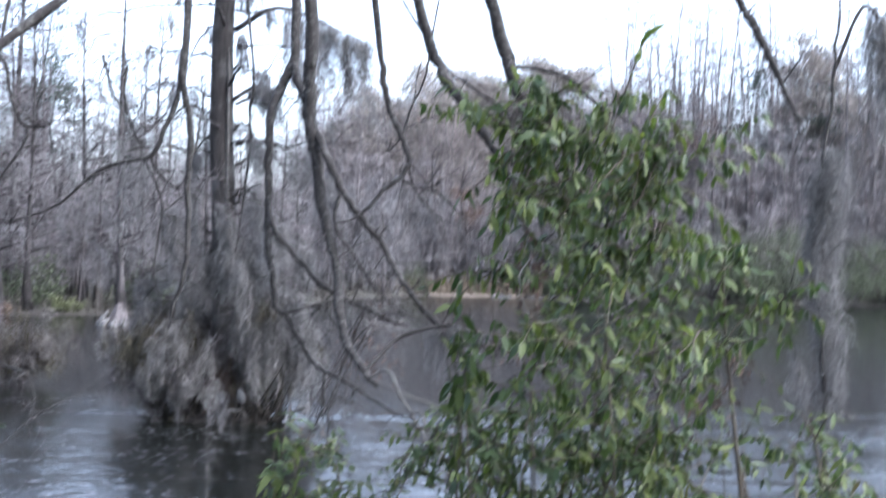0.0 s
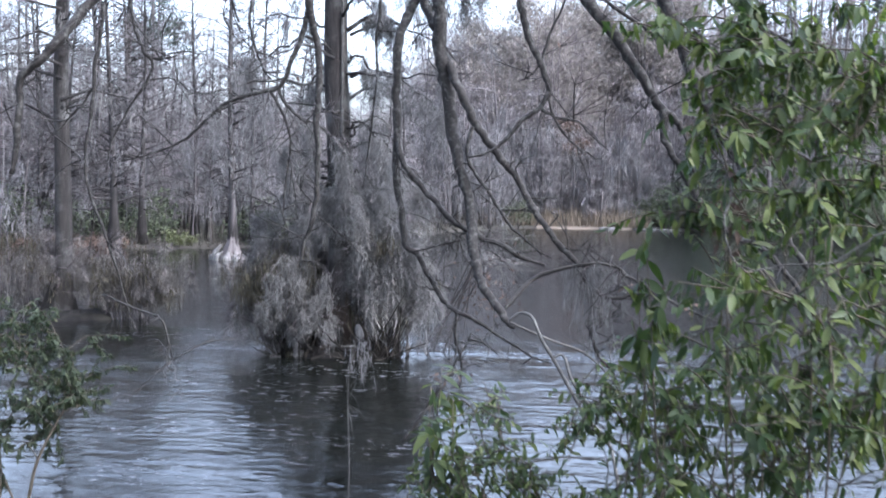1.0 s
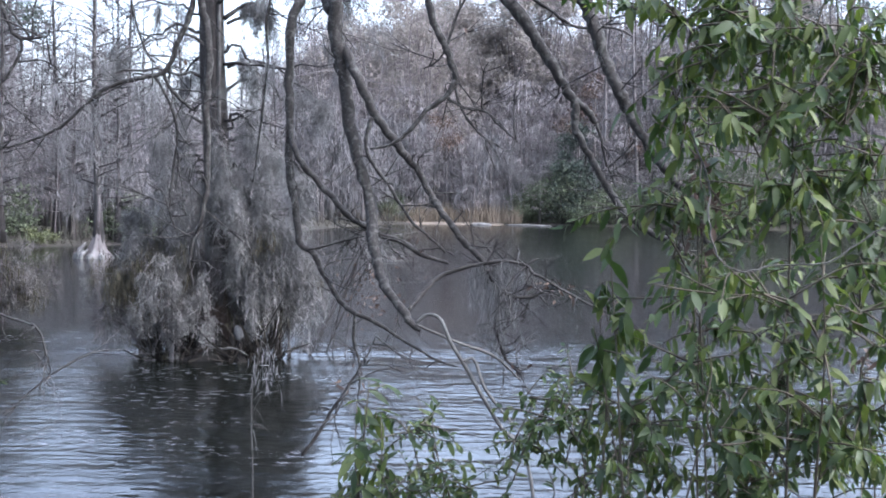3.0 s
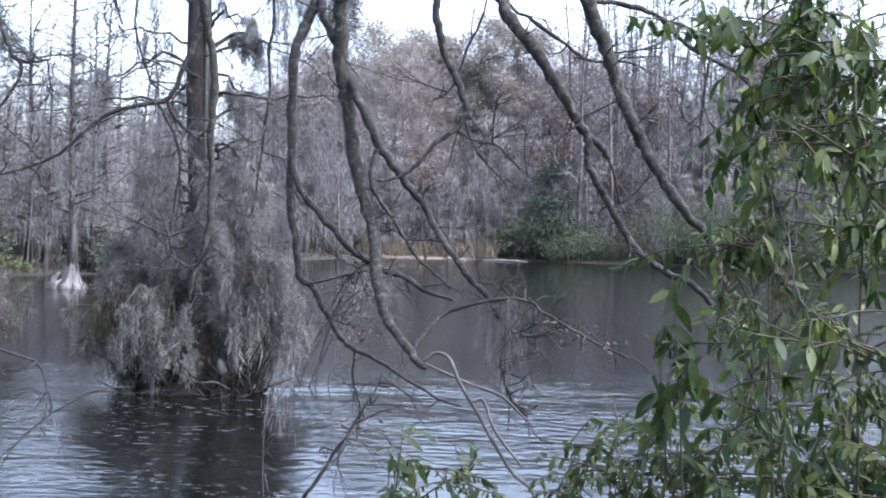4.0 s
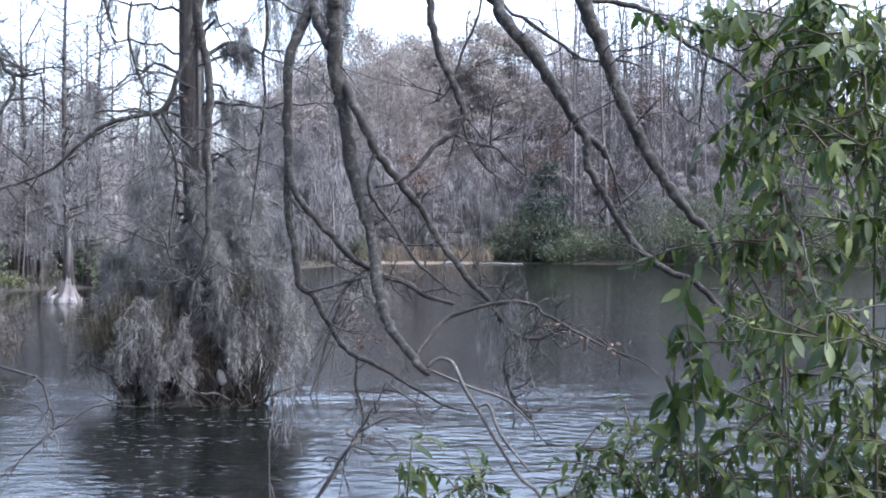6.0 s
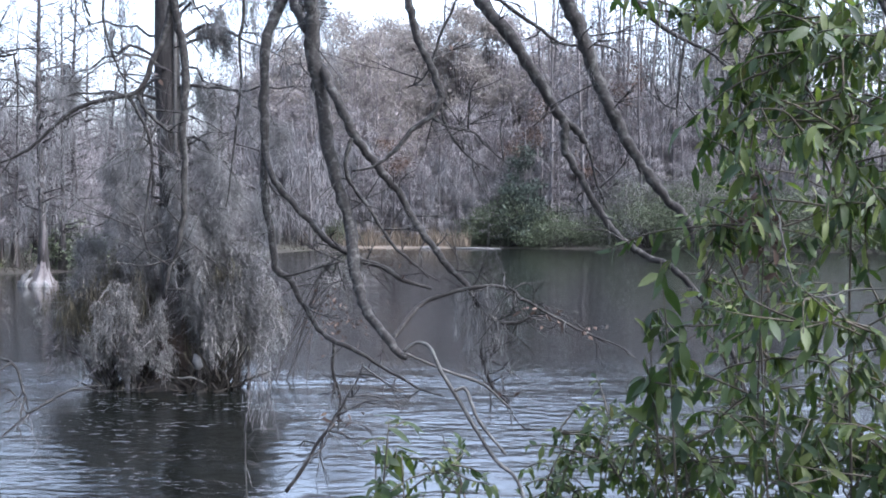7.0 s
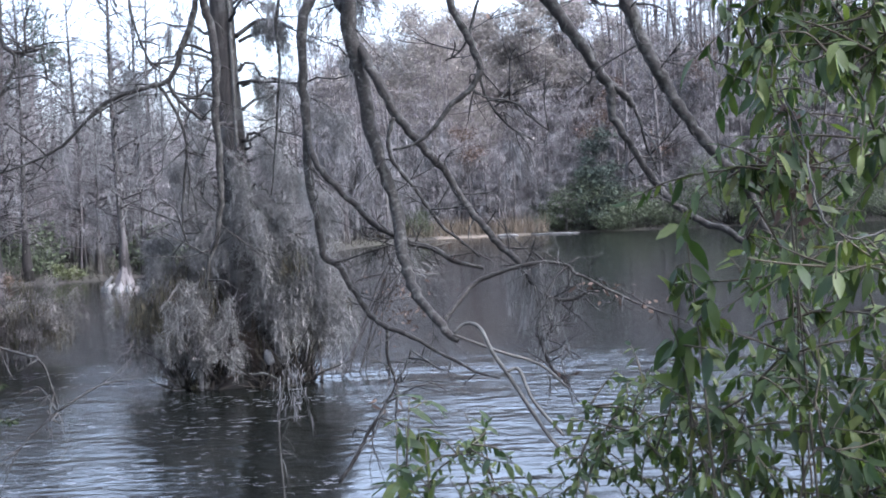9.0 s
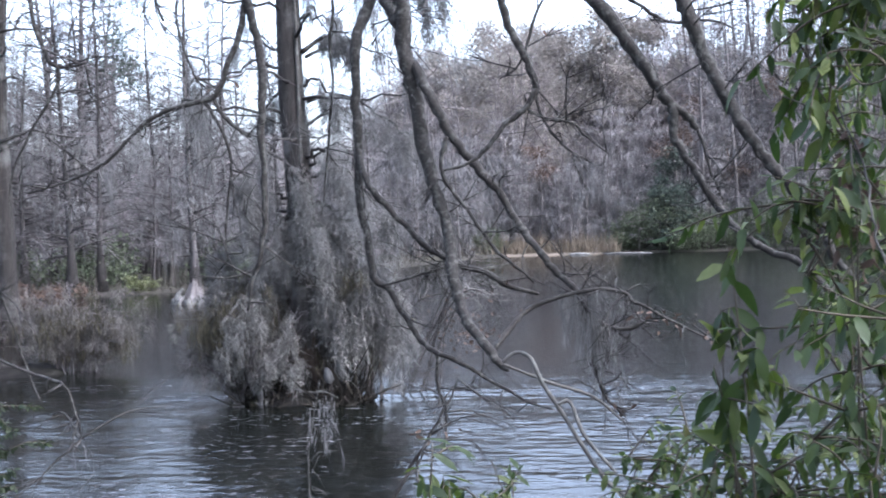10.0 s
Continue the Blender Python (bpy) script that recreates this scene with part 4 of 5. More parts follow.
        hang_len = np.where(np.abs(tufts[:, 0]) < 0.42, np.clip(tufts[:, 2] - 1.3, 0.12, hang_len), hang_len)
        moss_tufts(low, tufts, hang_len, rng, 6, 56, 0.05, 0.007, 0.03, 4, 1.7, (0.07, 0.2))
        for _ in range(9):
            p = along(q, rng.uniform(0.3, 1))
            d = rng.standard_normal((3, 3)) + (x1, y1, -0.1)
            strands(twig, np.repeat(p[None], 3, 0), rng.uniform(0.15, 0.5, 3), 0.010, rng, 0.4, 4, d / np.linalg.norm(d, axis=1)[:, None])
    part("twig_mass", twig, TWIG, top)
    part("hanging_moss", hang, MOSS_PALE, top)
    part("hanging_moss", low, MOSS_PALE, top)

    for k in range(9):
        a = k * 0.7 + rng.uniform(-0.2, 0.2)
        c, s, ln = math.cos(a), math.sin(a), rng.uniform(0.55, 0.8)
        wood = Buf()
        tube(wood, spline([(c * 0.28, s * 0.28, 0.42, 0.05), (c * 0.45, s * 0.42, 0.22, 0.04), (c * ln * 0.75 + rng.normal(0, 0.06), s * ln * 0.6, 0.14, 0.03), (c * ln + rng.normal(0, 0.1), s * ln * 0.8, 0.0, 0.02), (c * ln * 1.15, s * ln, -0.2, 0.015)], 4), 7, 0.12, rng)
        part("root", wood, BARK_WET, top)

    hummock(rng, x0, y0, 1.12)
    # dead dark stalks and rootlets round the edge of the hummock
    fringe = Buf()
    a = rng.uniform(-math.pi, 0.15, 420)
    rad = rng.uniform(0.55, 1.0, 420)
    keep = np.abs(rad * np.cos(a) * 1.05) > 0.27
    p = np.stack([rad * np.cos(a) * 1.05 + 0.02, rad * np.sin(a) * 0.75, np.full(420, -0.05)], -1)[keep]
    d = rng.standard_normal((len(p), 3)) * 0.5 + (0, 0, 1)
    strands(fringe, p, rng.uniform(0.2, 0.75, len(p)), 0.03, rng, 0.6, 4, d / np.linalg.norm(d, axis=1)[:, None])
    part("rootlet_mass", fringe, ROOTLET, top, "dark dead stalks and rootlets")
    for k, (dx, dy, hh, sp, arms, olive, lens) in enumerate(((-0.98, 0.05, 2.1, 0.38, 8, 0.65, (0.4, 1.1)), (0.0, 0.15, 2.75, 1.28, 34, 0.12, (0.6, 1.7)), (1.0, 0.2, 2.9, 0.36, 8, 0.1, (0.5, 1.6)), (-0.5, -0.6, 1.3, 0.17, 4, 0.0, (0.6, 1.1)))):
        rr = np.random.default_rng(90 + k)
        t = root("mossy_shrub", x0 + dx, y0 + dy, 0, "tangled shrub buried in grey hanging moss, standing in water" if k else "tangled olive-brown shrub with hanging moss, standing in water", "shrub", "moss-hung shrubs round the cypress")
        w, tw, ha, da = moss_shrub(rr, arms, hh, sp, 28, lens, olive, sp > 1, 0.6)
        for stem in w:
            part("stem", stem, BARK_FAR, t)
        part("twig_mass", tw, TWIG, t)
        part("hanging_moss", ha, MOSS_PALE if k == 2 else MOSS, t)
        part("brush", da, MOSS_OLIVE, t)
    cypress_knee(rng, x0 + 0.48, y0 - 0.6, 0.9)
    # pale dead limb leaning against the shrub, and the bleached root at its foot
    t = root("dead_limb", x0 + 0.75, y0 - 0.35, 0, "pale broken dead limb leaning in the moss", "branch")
    w = Buf()
    tube(w, spline([(0.36, 0.4, -0.3, 0.008), (0.36, 0.3, 1.2, 0.008), (0.2, 0.08, 1.9, 0.02), (-0.1, 0.02, 2.22, 0.03), (-0.36, 0, 2.5, 0.03), (-0.5, 0, 2.58, 0.018)], 5), 7, 0.1, rng)
    part("limb", w, BARK_PALE, t)
    w = Buf()
    tube(w, spline([(-0.25, -0.6, 0.30, 0.010), (-0.1, -0.66, 0.25, 0.02), (0.12, -0.66, 0.20, 0.018), (0.3, -0.7, 0.22, 0.014), (0.5, -0.66, 0.12, 0.006)], 5), 7, 0.12, rng)
    o = new("root", w.mesh("root", BARK_PALE))
    o.location = (x0 + 0.12, y0, 0)
    tagged(o, "pale bare root lying across the hummock", "root")
    # pale dead brush past the shrub
    brush_tangle(rng, x0 + 1.9, y0 + 0.6, 1, 1.0, 9, TWIG_PALE, "tangle of pale dead twigs over the water")
    brush_tangle(rng, x0 - 1.2, y0 - 0.2, -0.6, 0.38, 7, TWIG, "tangle of thin brown twigs low over the water")


def brush_tangle(rng, x, y, sx, sz, count, material, label):
    t = root("dead_brush", x, y, 0, label, "brush", "dead brush over the water")
    w, f = Buf(), Buf()
    for k in range(count):
        a = rng.uniform(-0.6, 1.2)
        q = spline([(rng.uniform(-0.9, 0.1), rng.uniform(-0.4, 0.4), -0.3, 0.008), (rng.uniform(-0.6, 0) + 0.3 * math.cos(a), 0.2 * math.sin(a), rng.uniform(0.9, 1.5), 0.012), (0.1 + 0.5 * math.cos(a), 0.3 * math.sin(a), rng.uniform(1.4, 2.1), 0.007), (0.4 + 0.6 * math.cos(a), 0.3, rng.uniform(1.0, 1.9), 0.002)], 4)
        q[:, 0] *= sx
        q[:, 2] *= sz
        tube(w, q, 4)
        for _ in range(7):
            p = along(q, rng.uniform(0.4, 1))
            d = rng.standard_normal((3, 3)) * np.array((1, 0.6, 0.6))
            strands(f, np.repeat(p[None], 3, 0), rng.uniform(0.2, 0.55, 3), 0.009, rng, 0.4, 4, d / np.linalg.norm(d, axis=1)[:, None])
    part("branch_mass", w, BARK_SWAMP, t)
    if sx > 0:
        lf = Buf()
        p = np.array((0.45, 0.1, 0.95)) + rng.standard_normal((130, 3)) * np.array((0.3, 0.25, 0.22))
        d = rng.standard_normal((130, 3)) + (0, 0, -0.4)
        strands(lf, p, rng.uniform(0.04, 0.09, 130), 0.03, rng, 0.2, 3, d / np.linalg.norm(d, axis=1)[:, None])
        part("dead_leaf_mass", lf, LEAF_RUST, t, "withered yellow-brown leaves")
    part("twig_mass", f, material, t)


mossy_cypress()


def left_stand():
    """The second cypress further left with brownish moss-hung brush in the water."""
    rng = np.random.default_rng(23)
    x0, y0 = -9.75, 20.3
    top = root("bald_cypress", x0, y0, 0, "tall grey cypress trunk rising from mossy brush", "tree", "cypresses standing in the water")
    part("trunk", flared_trunk(rng, 13, 0.17, 0.34, 1.3, 7, 18, 8, (0.25, 0.1)), BARK_CYPRESS, top)
    hummock(rng, x0 + 0.3, y0 - 0.1, 1.25)
    tr, bo, fi, mo = bare_tree(rng, 12.5, 0.16, 40, 2.4, 0.3, 80, 1.1, 7, 0.4, 0.011)
    part("branch_mass", bo, BARK_CYPRESS, top)
    part("twig_mass", fi, TWIG, top)
    part("hanging_moss", mo, MOSS, top)
    cypress_knee(rng, x0 - 0.45, y0 + 0.4, 0.9)
    for k, (dx, dy, hh, sp, arms) in enumerate(((1.25, 0.1, 1.65, 0.85, 18), (-0.8, 0.0, 2.1, 0.9, 11), (-2.4, -0.4, 1.7, 0.9, 10))):
        rr = np.random.default_rng(120 + k)
        t = root("mossy_shrub", x0 + dx, y0 + dy, 0, "low shrub hung with brownish moss, standing in water", "shrub", "moss-hung shrubs of the left stand")
        w, tw, ha, da = moss_shrub(rr, arms, hh, sp, 16, (0.3, 0.9), 0.2)
        for stem in w:
            part("stem", stem, BARK_FAR, t)
        part("twig_mass", tw, TWIG, t)
        part("hanging_moss", ha, MOSS_BROWN, t)
        part("brush", da, MOSS_OLIVE, t)


left_stand()


# ---- the tree that hangs over the water ----
overhang = root("overhanging_tree", 2.9, -1.7, 0.8, "leafless tree with long dark limbs drooping over water", "tree")
OVER = spline([(2.9, -1.7, 0.5, 0.24), (2.75, -1.2, 1.6, 0.20), (2.4, 0.4, 3.6, 0.18), (1.5, 3.0, 5.5, 0.15), (0.3, 5.6, 6.1, 0.12), (-0.9, 7.4, 6.0, 0.09), (-2.0, 7.9, 5.4, 0.06)], 6)
_rng = np.random.default_rng(3)
_wisps, _lines = [], []


def shifted(rows):
    r = np.array(rows, float)
    r[:, :3] -= np.array(overhang.location)
    return r


_b = Buf()
tube(_b, shifted(OVER), 12, 0.05, _rng)
part("trunk", _b, BARK_LIMB, overhang)


def bough(kind, rows, rise=None, twigs=None):
    """One limb or twig through rows of x, y, z, radius; rise: the share of the overhead bough from which it comes down."""
    rows = [tuple(r) for r in rows]
    if rise is not None:
        o, e = along(OVER, rise), np.array(rows[0][:3])
        d = np.array(rows[0][:3]) - np.array(rows[1][:3])
        m = e + unit(d) * 0.9
        r = rows[0][3]
        rows = [(*o, r * 1.3), (*(m * 0.75 + o * 0.25), r * 1.15)] + rows
    q = spline(rows, 5)
    q[:, 3] *= 0.88
    n = len(q)
    # small crooks every few joints, and knots on the bark
    joints = np.linspace(0, n - 1, max(3, n // 3))
    crook = np.stack([np.interp(np.arange(n), joints, _rng.standard_normal(len(joints))) for _ in range(3)], -1)
    jit = crook * (0.10 * q[:, 3] + 0.004)[:, None] + _rng.standard_normal((n, 3)) * (0.10 * q[:, 3] + 0.001)[:, None]
    q[1:-1, :3] += jit[1:-1]
    _lines.append(q)
    b = Buf()
    tube(b, shifted(q), 8 if q[0, 3] > 0.02 else 6, 0.14, _rng)
    limb = part(kind, b, BARK_LIMB, overhang)
    for k in range(int((9 if kind == "limb" else 6) if twigs is None else twigs * 1.2)):
        s = _rng.uniform(0.3, 0.98)
        p = along(q, s)
        d = unit(_rng.standard_normal(3) + np.array((0.2, 0, -0.3)))
        ln = _rng.uniform(0.08, 0.4)
        w = min(0.0055, q[-1, 3] + 0.002)
        e = p + d * ln
        mid = (p + e) / 2 + _rng.standard_normal(3) * 0.03
        b = Buf()
        tube(b, shifted(spline([(*p, w), (*mid, w * 0.8), (*e, w * 0.3)], 3)), 4)
        for _ in range(2):
            g = e + unit(d + _rng.standard_normal(3) * 0.8) * ln * 0.5
            tube(b, shifted([(*mid, w * 0.6), (*((mid + g) / 2 + _rng.standard_normal(3) * 0.015), w * 0.45), (*g, w * 0.2)]), 3)
        part("side_twig", b, BARK_LIMB, limb)
        if _rng.uniform() < 0.13:
            _wisps.append(p)


bough("limb", [(-0.81, 7.90, 4.34, 0.046), (-0.81, 7.85, 4.09, 0.044), (-0.91, 7.80, 3.88, 0.042), (-0.95, 7.70, 3.67, 0.040), (-0.97, 7.70, 3.32, 0.038), (-0.97, 7.70, 3.01, 0.036), (-0.96, 7.70, 2.61, 0.033), (-0.92, 7.70, 2.38, 0.031), (-0.89, 7.70, 2.15, 0.029), (-0.79, 7.70, 2.07, 0.026), (-0.71, 7.70, 1.91, 0.024), (-0.61, 7.70, 1.76, 0.022), (-0.47, 7.60, 1.66, 0.020), (-0.31, 7.55, 1.58, 0.016), (-0.13, 7.50, 1.48, 0.013), (0.08, 7.40, 1.37, 0.010), (0.27, 7.30, 1.32, 0.006)], 0.83, twigs=14)
bough("limb", [(-0.81, 7.85, 4.09, 0.040), (-0.74, 7.75, 3.91, 0.040), (-0.66, 7.65, 3.76, 0.042)])
bough("limb", [(-0.63, 7.60, 4.27, 0.062), (-0.62, 7.60, 3.97, 0.061), (-0.62, 7.60, 3.74, 0.060), (-0.59, 7.60, 3.51, 0.057), (-0.55, 7.60, 3.20, 0.054), (-0.50, 7.55, 2.93, 0.052), (-0.43, 7.50, 2.66, 0.048), (-0.36, 7.45, 2.43, 0.046), (-0.32, 7.30, 2.17, 0.043), (-0.26, 7.15, 1.96, 0.038), (-0.16, 7.00, 1.79, 0.034), (-0.05, 6.90, 1.68, 0.030), (0.03, 6.85, 1.63, 0.024)], 0.82)
bough("limb", [(-0.57, 7.60, 3.51, 0.040), (-0.46, 7.50, 3.29, 0.038), (-0.35, 7.50, 3.06, 0.036), (-0.25, 7.50, 2.93, 0.034), (-0.15, 7.50, 2.81, 0.032), (-0.03, 7.50, 2.64, 0.030), (0.06, 7.50, 2.49, 0.029), (0.18, 7.40, 2.33, 0.027), (0.29, 7.40, 2.18, 0.025), (0.41, 7.35, 2.05, 0.023), (0.52, 7.30, 1.90, 0.021), (0.61, 7.30, 1.82, 0.018), (0.74, 7.30, 1.80, 0.015), (0.85, 7.30, 1.85, 0.011), (0.97, 7.30, 1.87, 0.006)], twigs=24)
bough("twig", [(0.54, 7.40, 1.88, 0.018), (0.56, 7.40, 1.76, 0.018), (0.53, 7.40, 1.61, 0.016), (0.55, 7.40, 1.46, 0.015), (0.63, 7.40, 1.33, 0.012), (0.71, 7.40, 1.25, 0.008)], twigs=16)
bough("twig", [(-0.96, 7.70, 2.99, 0.024), (-0.89, 7.60, 2.77, 0.024), (-0.79, 7.60, 2.62, 0.024), (-0.63, 7.60, 2.46, 0.024), (-0.48, 7.60, 2.31, 0.023), (-0.32, 7.60, 2.22, 0.022), (-0.16, 7.60, 2.16, 0.021), (-0.01, 7.60, 2.07, 0.018), (0.19, 7.60, 2.01, 0.012)], twigs=12)
bough("twig", [(-0.35, 7.45, 3.02, 0.018), (-0.39, 7.45, 2.85, 0.017), (-0.36, 7.45, 2.73, 0.016), (-0.24, 7.45, 2.56, 0.015), (-0.14, 7.45, 2.41, 0.014), (-0.01, 7.45, 2.25, 0.012), (0.17, 7.45, 2.09, 0.008)], twigs=8)
bough("twig", [(-0.06, 7.00, 1.73, 0.018), (0.03, 7.15, 1.84, 0.019), (0.14, 7.30, 1.94, 0.019), (0.33, 7.30, 2.01, 0.018), (0.55, 7.30, 2.05, 0.016), (0.70, 7.30, 2.03, 0.014), (0.81, 7.30, 1.96, 0.013), (1.00, 7.30, 1.84, 0.011), (1.19, 7.30, 1.75, 0.008), (1.38, 7.30, 1.66, 0.005)], twigs=26)
bough("limb", [(-0.00, 6.80, 4.07, 0.029), (0.03, 6.80, 3.83, 0.028), (0.06, 6.80, 3.62, 0.027), (0.15, 6.80, 3.45, 0.026), (0.22, 6.80, 3.28, 0.025), (0.22, 6.80, 3.20, 0.024), (0.17, 6.80, 3.12, 0.021), (0.05, 6.80, 3.02, 0.018), (-0.07, 6.80, 2.89, 0.015), (-0.17, 6.80, 2.82, 0.012), (-0.31, 6.80, 2.78, 0.008)], 0.74, twigs=3)
bough("twig", [(0.34, 6.90, 3.99, 0.009), (0.23, 6.90, 3.67, 0.011), (0.18, 6.90, 3.49, 0.010), (0.11, 6.90, 3.35, 0.008), (0.02, 6.90, 3.30, 0.005)], 0.74)
bough("twig", [(0.18, 6.80, 3.11, 0.012), (0.29, 6.80, 3.04, 0.011), (0.42, 6.80, 3.03, 0.009), (0.49, 6.80, 2.95, 0.008), (0.63, 6.80, 2.83, 0.004)])
bough("twig", [(0.22, 6.80, 3.19, 0.012), (0.27, 6.80, 3.03, 0.010), (0.37, 6.80, 2.90, 0.008), (0.53, 6.80, 2.79, 0.004)])
bough("limb", [(0.34, 6.90, 4.13, 0.046), (0.41, 6.90, 3.96, 0.045), (0.51, 6.80, 3.77, 0.043), (0.69, 6.80, 3.54, 0.042), (0.81, 6.80, 3.37, 0.039), (0.90, 6.80, 3.22, 0.035), (0.97, 6.80, 3.09, 0.032), (0.99, 6.80, 2.96, 0.029), (1.05, 6.80, 2.82, 0.027), (1.13, 6.80, 2.67, 0.026), (1.24, 6.80, 2.49, 0.024), (1.35, 6.70, 2.36, 0.023), (1.49, 6.70, 2.27, 0.022), (1.62, 6.60, 2.20, 0.021), (1.76, 6.60, 2.06, 0.020), (1.85, 6.50, 1.94, 0.019), (1.90, 6.50, 1.81, 0.018), (1.99, 6.50, 1.64, 0.016), (2.04, 6.50, 1.47, 0.014), (2.09, 6.50, 1.34, 0.009)], 0.7, twigs=14)
bough("stub", [(0.96, 6.80, 3.10, 0.030), (1.06, 6.80, 3.03, 0.028), (1.12, 6.80, 2.97, 0.022)], twigs=0)
bough("twig", [(1.12, 6.80, 2.96, 0.012), (1.16, 6.80, 2.82, 0.010), (1.20, 6.80, 2.68, 0.009), (1.25, 6.80, 2.56, 0.006)])
bough("limb", [(0.86, 6.50, 4.05, 0.055), (0.92, 6.50, 3.88, 0.054), (0.99, 6.50, 3.69, 0.051), (1.06, 6.50, 3.52, 0.048), (1.15, 6.50, 3.27, 0.045), (1.21, 6.50, 3.14, 0.042), (1.30, 6.50, 2.98, 0.039), (1.44, 6.50, 2.78, 0.035), (1.55, 6.50, 2.63, 0.032), (1.64, 6.50, 2.53, 0.030), (1.71, 6.50, 2.40, 0.028), (1.79, 6.50, 2.22, 0.025), (1.90, 6.50, 2.08, 0.018)], 0.66)
bough("twig", [(0.93, 6.50, 3.87, 0.018), (1.03, 6.50, 3.87, 0.018), (1.20, 6.50, 3.84, 0.018), (1.35, 6.50, 3.78, 0.017), (1.49, 6.50, 3.65, 0.016), (1.65, 6.50, 3.55, 0.014), (1.78, 6.40, 3.47, 0.012), (1.93, 6.40, 3.34, 0.010), (2.11, 6.30, 3.25, 0.006)], twigs=8)
bough("twig", [(1.63, 6.40, 3.53, 0.010), (1.60, 6.40, 3.32, 0.009), (1.59, 6.40, 3.09, 0.006)])
bough("twig", [(0.44, 6.90, 3.96, 0.013), (0.61, 6.80, 3.80, 0.013), (0.81, 6.80, 3.68, 0.012), (0.98, 6.80, 3.56, 0.010), (1.19, 6.80, 3.56, 0.008), (1.33, 6.80, 3.51, 0.005)], 0.68)
bough("limb", [(-1.31, 6.40, 3.97, 0.029), (-1.31, 6.40, 3.64, 0.028), (-1.27, 6.40, 3.48, 0.027), (-1.25, 6.40, 3.22, 0.026), (-1.25, 6.40, 2.92, 0.024), (-1.25, 6.40, 2.69, 0.022), (-1.27, 6.40, 2.46, 0.020), (-1.30, 6.40, 2.30, 0.018), (-1.35, 6.40, 2.16, 0.014), (-1.37, 6.40, 2.03, 0.009)], 0.9, twigs=8)
bough("twig", [(-1.31, 6.40, 3.77, 0.022), (-1.37, 6.40, 3.56, 0.020), (-1.43, 6.40, 3.39, 0.019), (-1.51, 6.40, 3.22, 0.018), (-1.65, 6.40, 3.17, 0.016), (-1.87, 6.40, 3.10, 0.014), (-2.03, 6.40, 2.97, 0.012), (-2.18, 6.40, 2.85, 0.010), (-2.37, 6.40, 2.77, 0.008), (-2.60, 6.40, 2.71, 0.005)], twigs=12)
bough("twig", [(-1.53, 6.40, 3.22, 0.015), (-1.48, 6.40, 3.11, 0.014), (-1.40, 6.40, 3.03, 0.013), (-1.32, 6.40, 2.98, 0.010)])
bough("twig", [(-1.59, 6.40, 3.20, 0.012), (-1.50, 6.40, 3.06, 0.011), (-1.43, 6.40, 2.85, 0.010), (-1.46, 6.40, 2.66, 0.009), (-1.48, 6.40, 2.39, 0.007), (-1.45, 6.40, 2.25, 0.005)], twigs=8)
bough("twig", [(-1.14, 7.80, 4.23, 0.014), (-1.12, 7.80, 3.88, 0.014), (-1.15, 7.80, 3.72, 0.013), (-1.14, 7.80, 3.41, 0.012), (-1.17, 7.80, 3.13, 0.011), (-1.20, 7.80, 2.89, 0.009), (-1.24, 7.80, 2.56, 0.005)], 0.93)
bough("twig", [(-1.70, 6.40, 3.83, 0.010), (-1.72, 6.40, 3.63, 0.009), (-1.66, 6.40, 3.41, 0.008), (-1.57, 6.40, 3.26, 0.006)])
bough("twig", [(-0.48, 7.70, 1.65, 0.015), (-0.48, 7.70, 1.41, 0.014), (-0.43, 7.70, 1.22, 0.012), (-0.45, 7.70, 0.99, 0.007)], twigs=8)
bough("twig", [(-0.67, 6.40, 0.90, 0.013), (-0.54, 6.40, 1.09, 0.012), (-0.45, 6.40, 1.24, 0.011), (-0.36, 6.40, 1.37, 0.009), (-0.28, 6.40, 1.51, 0.007), (-0.22, 6.40, 1.65, 0.004)], twigs=10)
bough("twig", [(-0.82, 7.60, 2.09, 0.010), (-0.59, 7.60, 2.15, 0.009), (-0.40, 7.60, 2.19, 0.005)])
bough("twig", [(-1.79, 6.40, 3.63, 0.009), (-1.84, 6.40, 3.78, 0.010), (-1.87, 6.40, 3.89, 0.012)])
bough("twig", [(-2.02, 4.80, 1.97, 0.007), (-1.79, 4.70, 1.91, 0.007), (-1.62, 4.60, 1.88, 0.007), (-1.58, 4.60, 1.76, 0.006), (-1.56, 4.60, 1.64, 0.003)])
bough("limb", [(2.35, 6.20, 4.37, 0.032), (2.48, 6.20, 4.15, 0.034), (2.58, 6.20, 3.97, 0.032), (2.66, 6.20, 3.81, 0.026), (2.75, 6.20, 3.61, 0.018), (2.88, 6.20, 3.42, 0.008)], 0.6)
bough("limb", [(-2.05, 5.30, 3.79, 0.033), (-2.26, 5.20, 3.58, 0.031), (-2.35, 5.10, 3.41, 0.029), (-2.46, 5.00, 3.24, 0.028), (-2.57, 5.00, 3.15, 0.026), (-2.59, 5.00, 3.00, 0.024), (-2.60, 5.00, 2.81, 0.022), (-2.64, 5.00, 2.60, 0.014)], 0.88)
bough("twig", [(-2.11, 5.00, 3.53, 0.014), (-2.12, 5.00, 3.38, 0.013), (-2.15, 5.00, 3.19, 0.013), (-2.18, 5.00, 2.94, 0.012), (-2.21, 5.00, 2.70, 0.011), (-2.19, 5.00, 2.51, 0.010), (-2.13, 5.00, 2.37, 0.009), (-2.05, 5.00, 2.14, 0.007), (-2.00, 5.00, 1.99, 0.005), (-1.91, 5.00, 1.75, 0.003)])
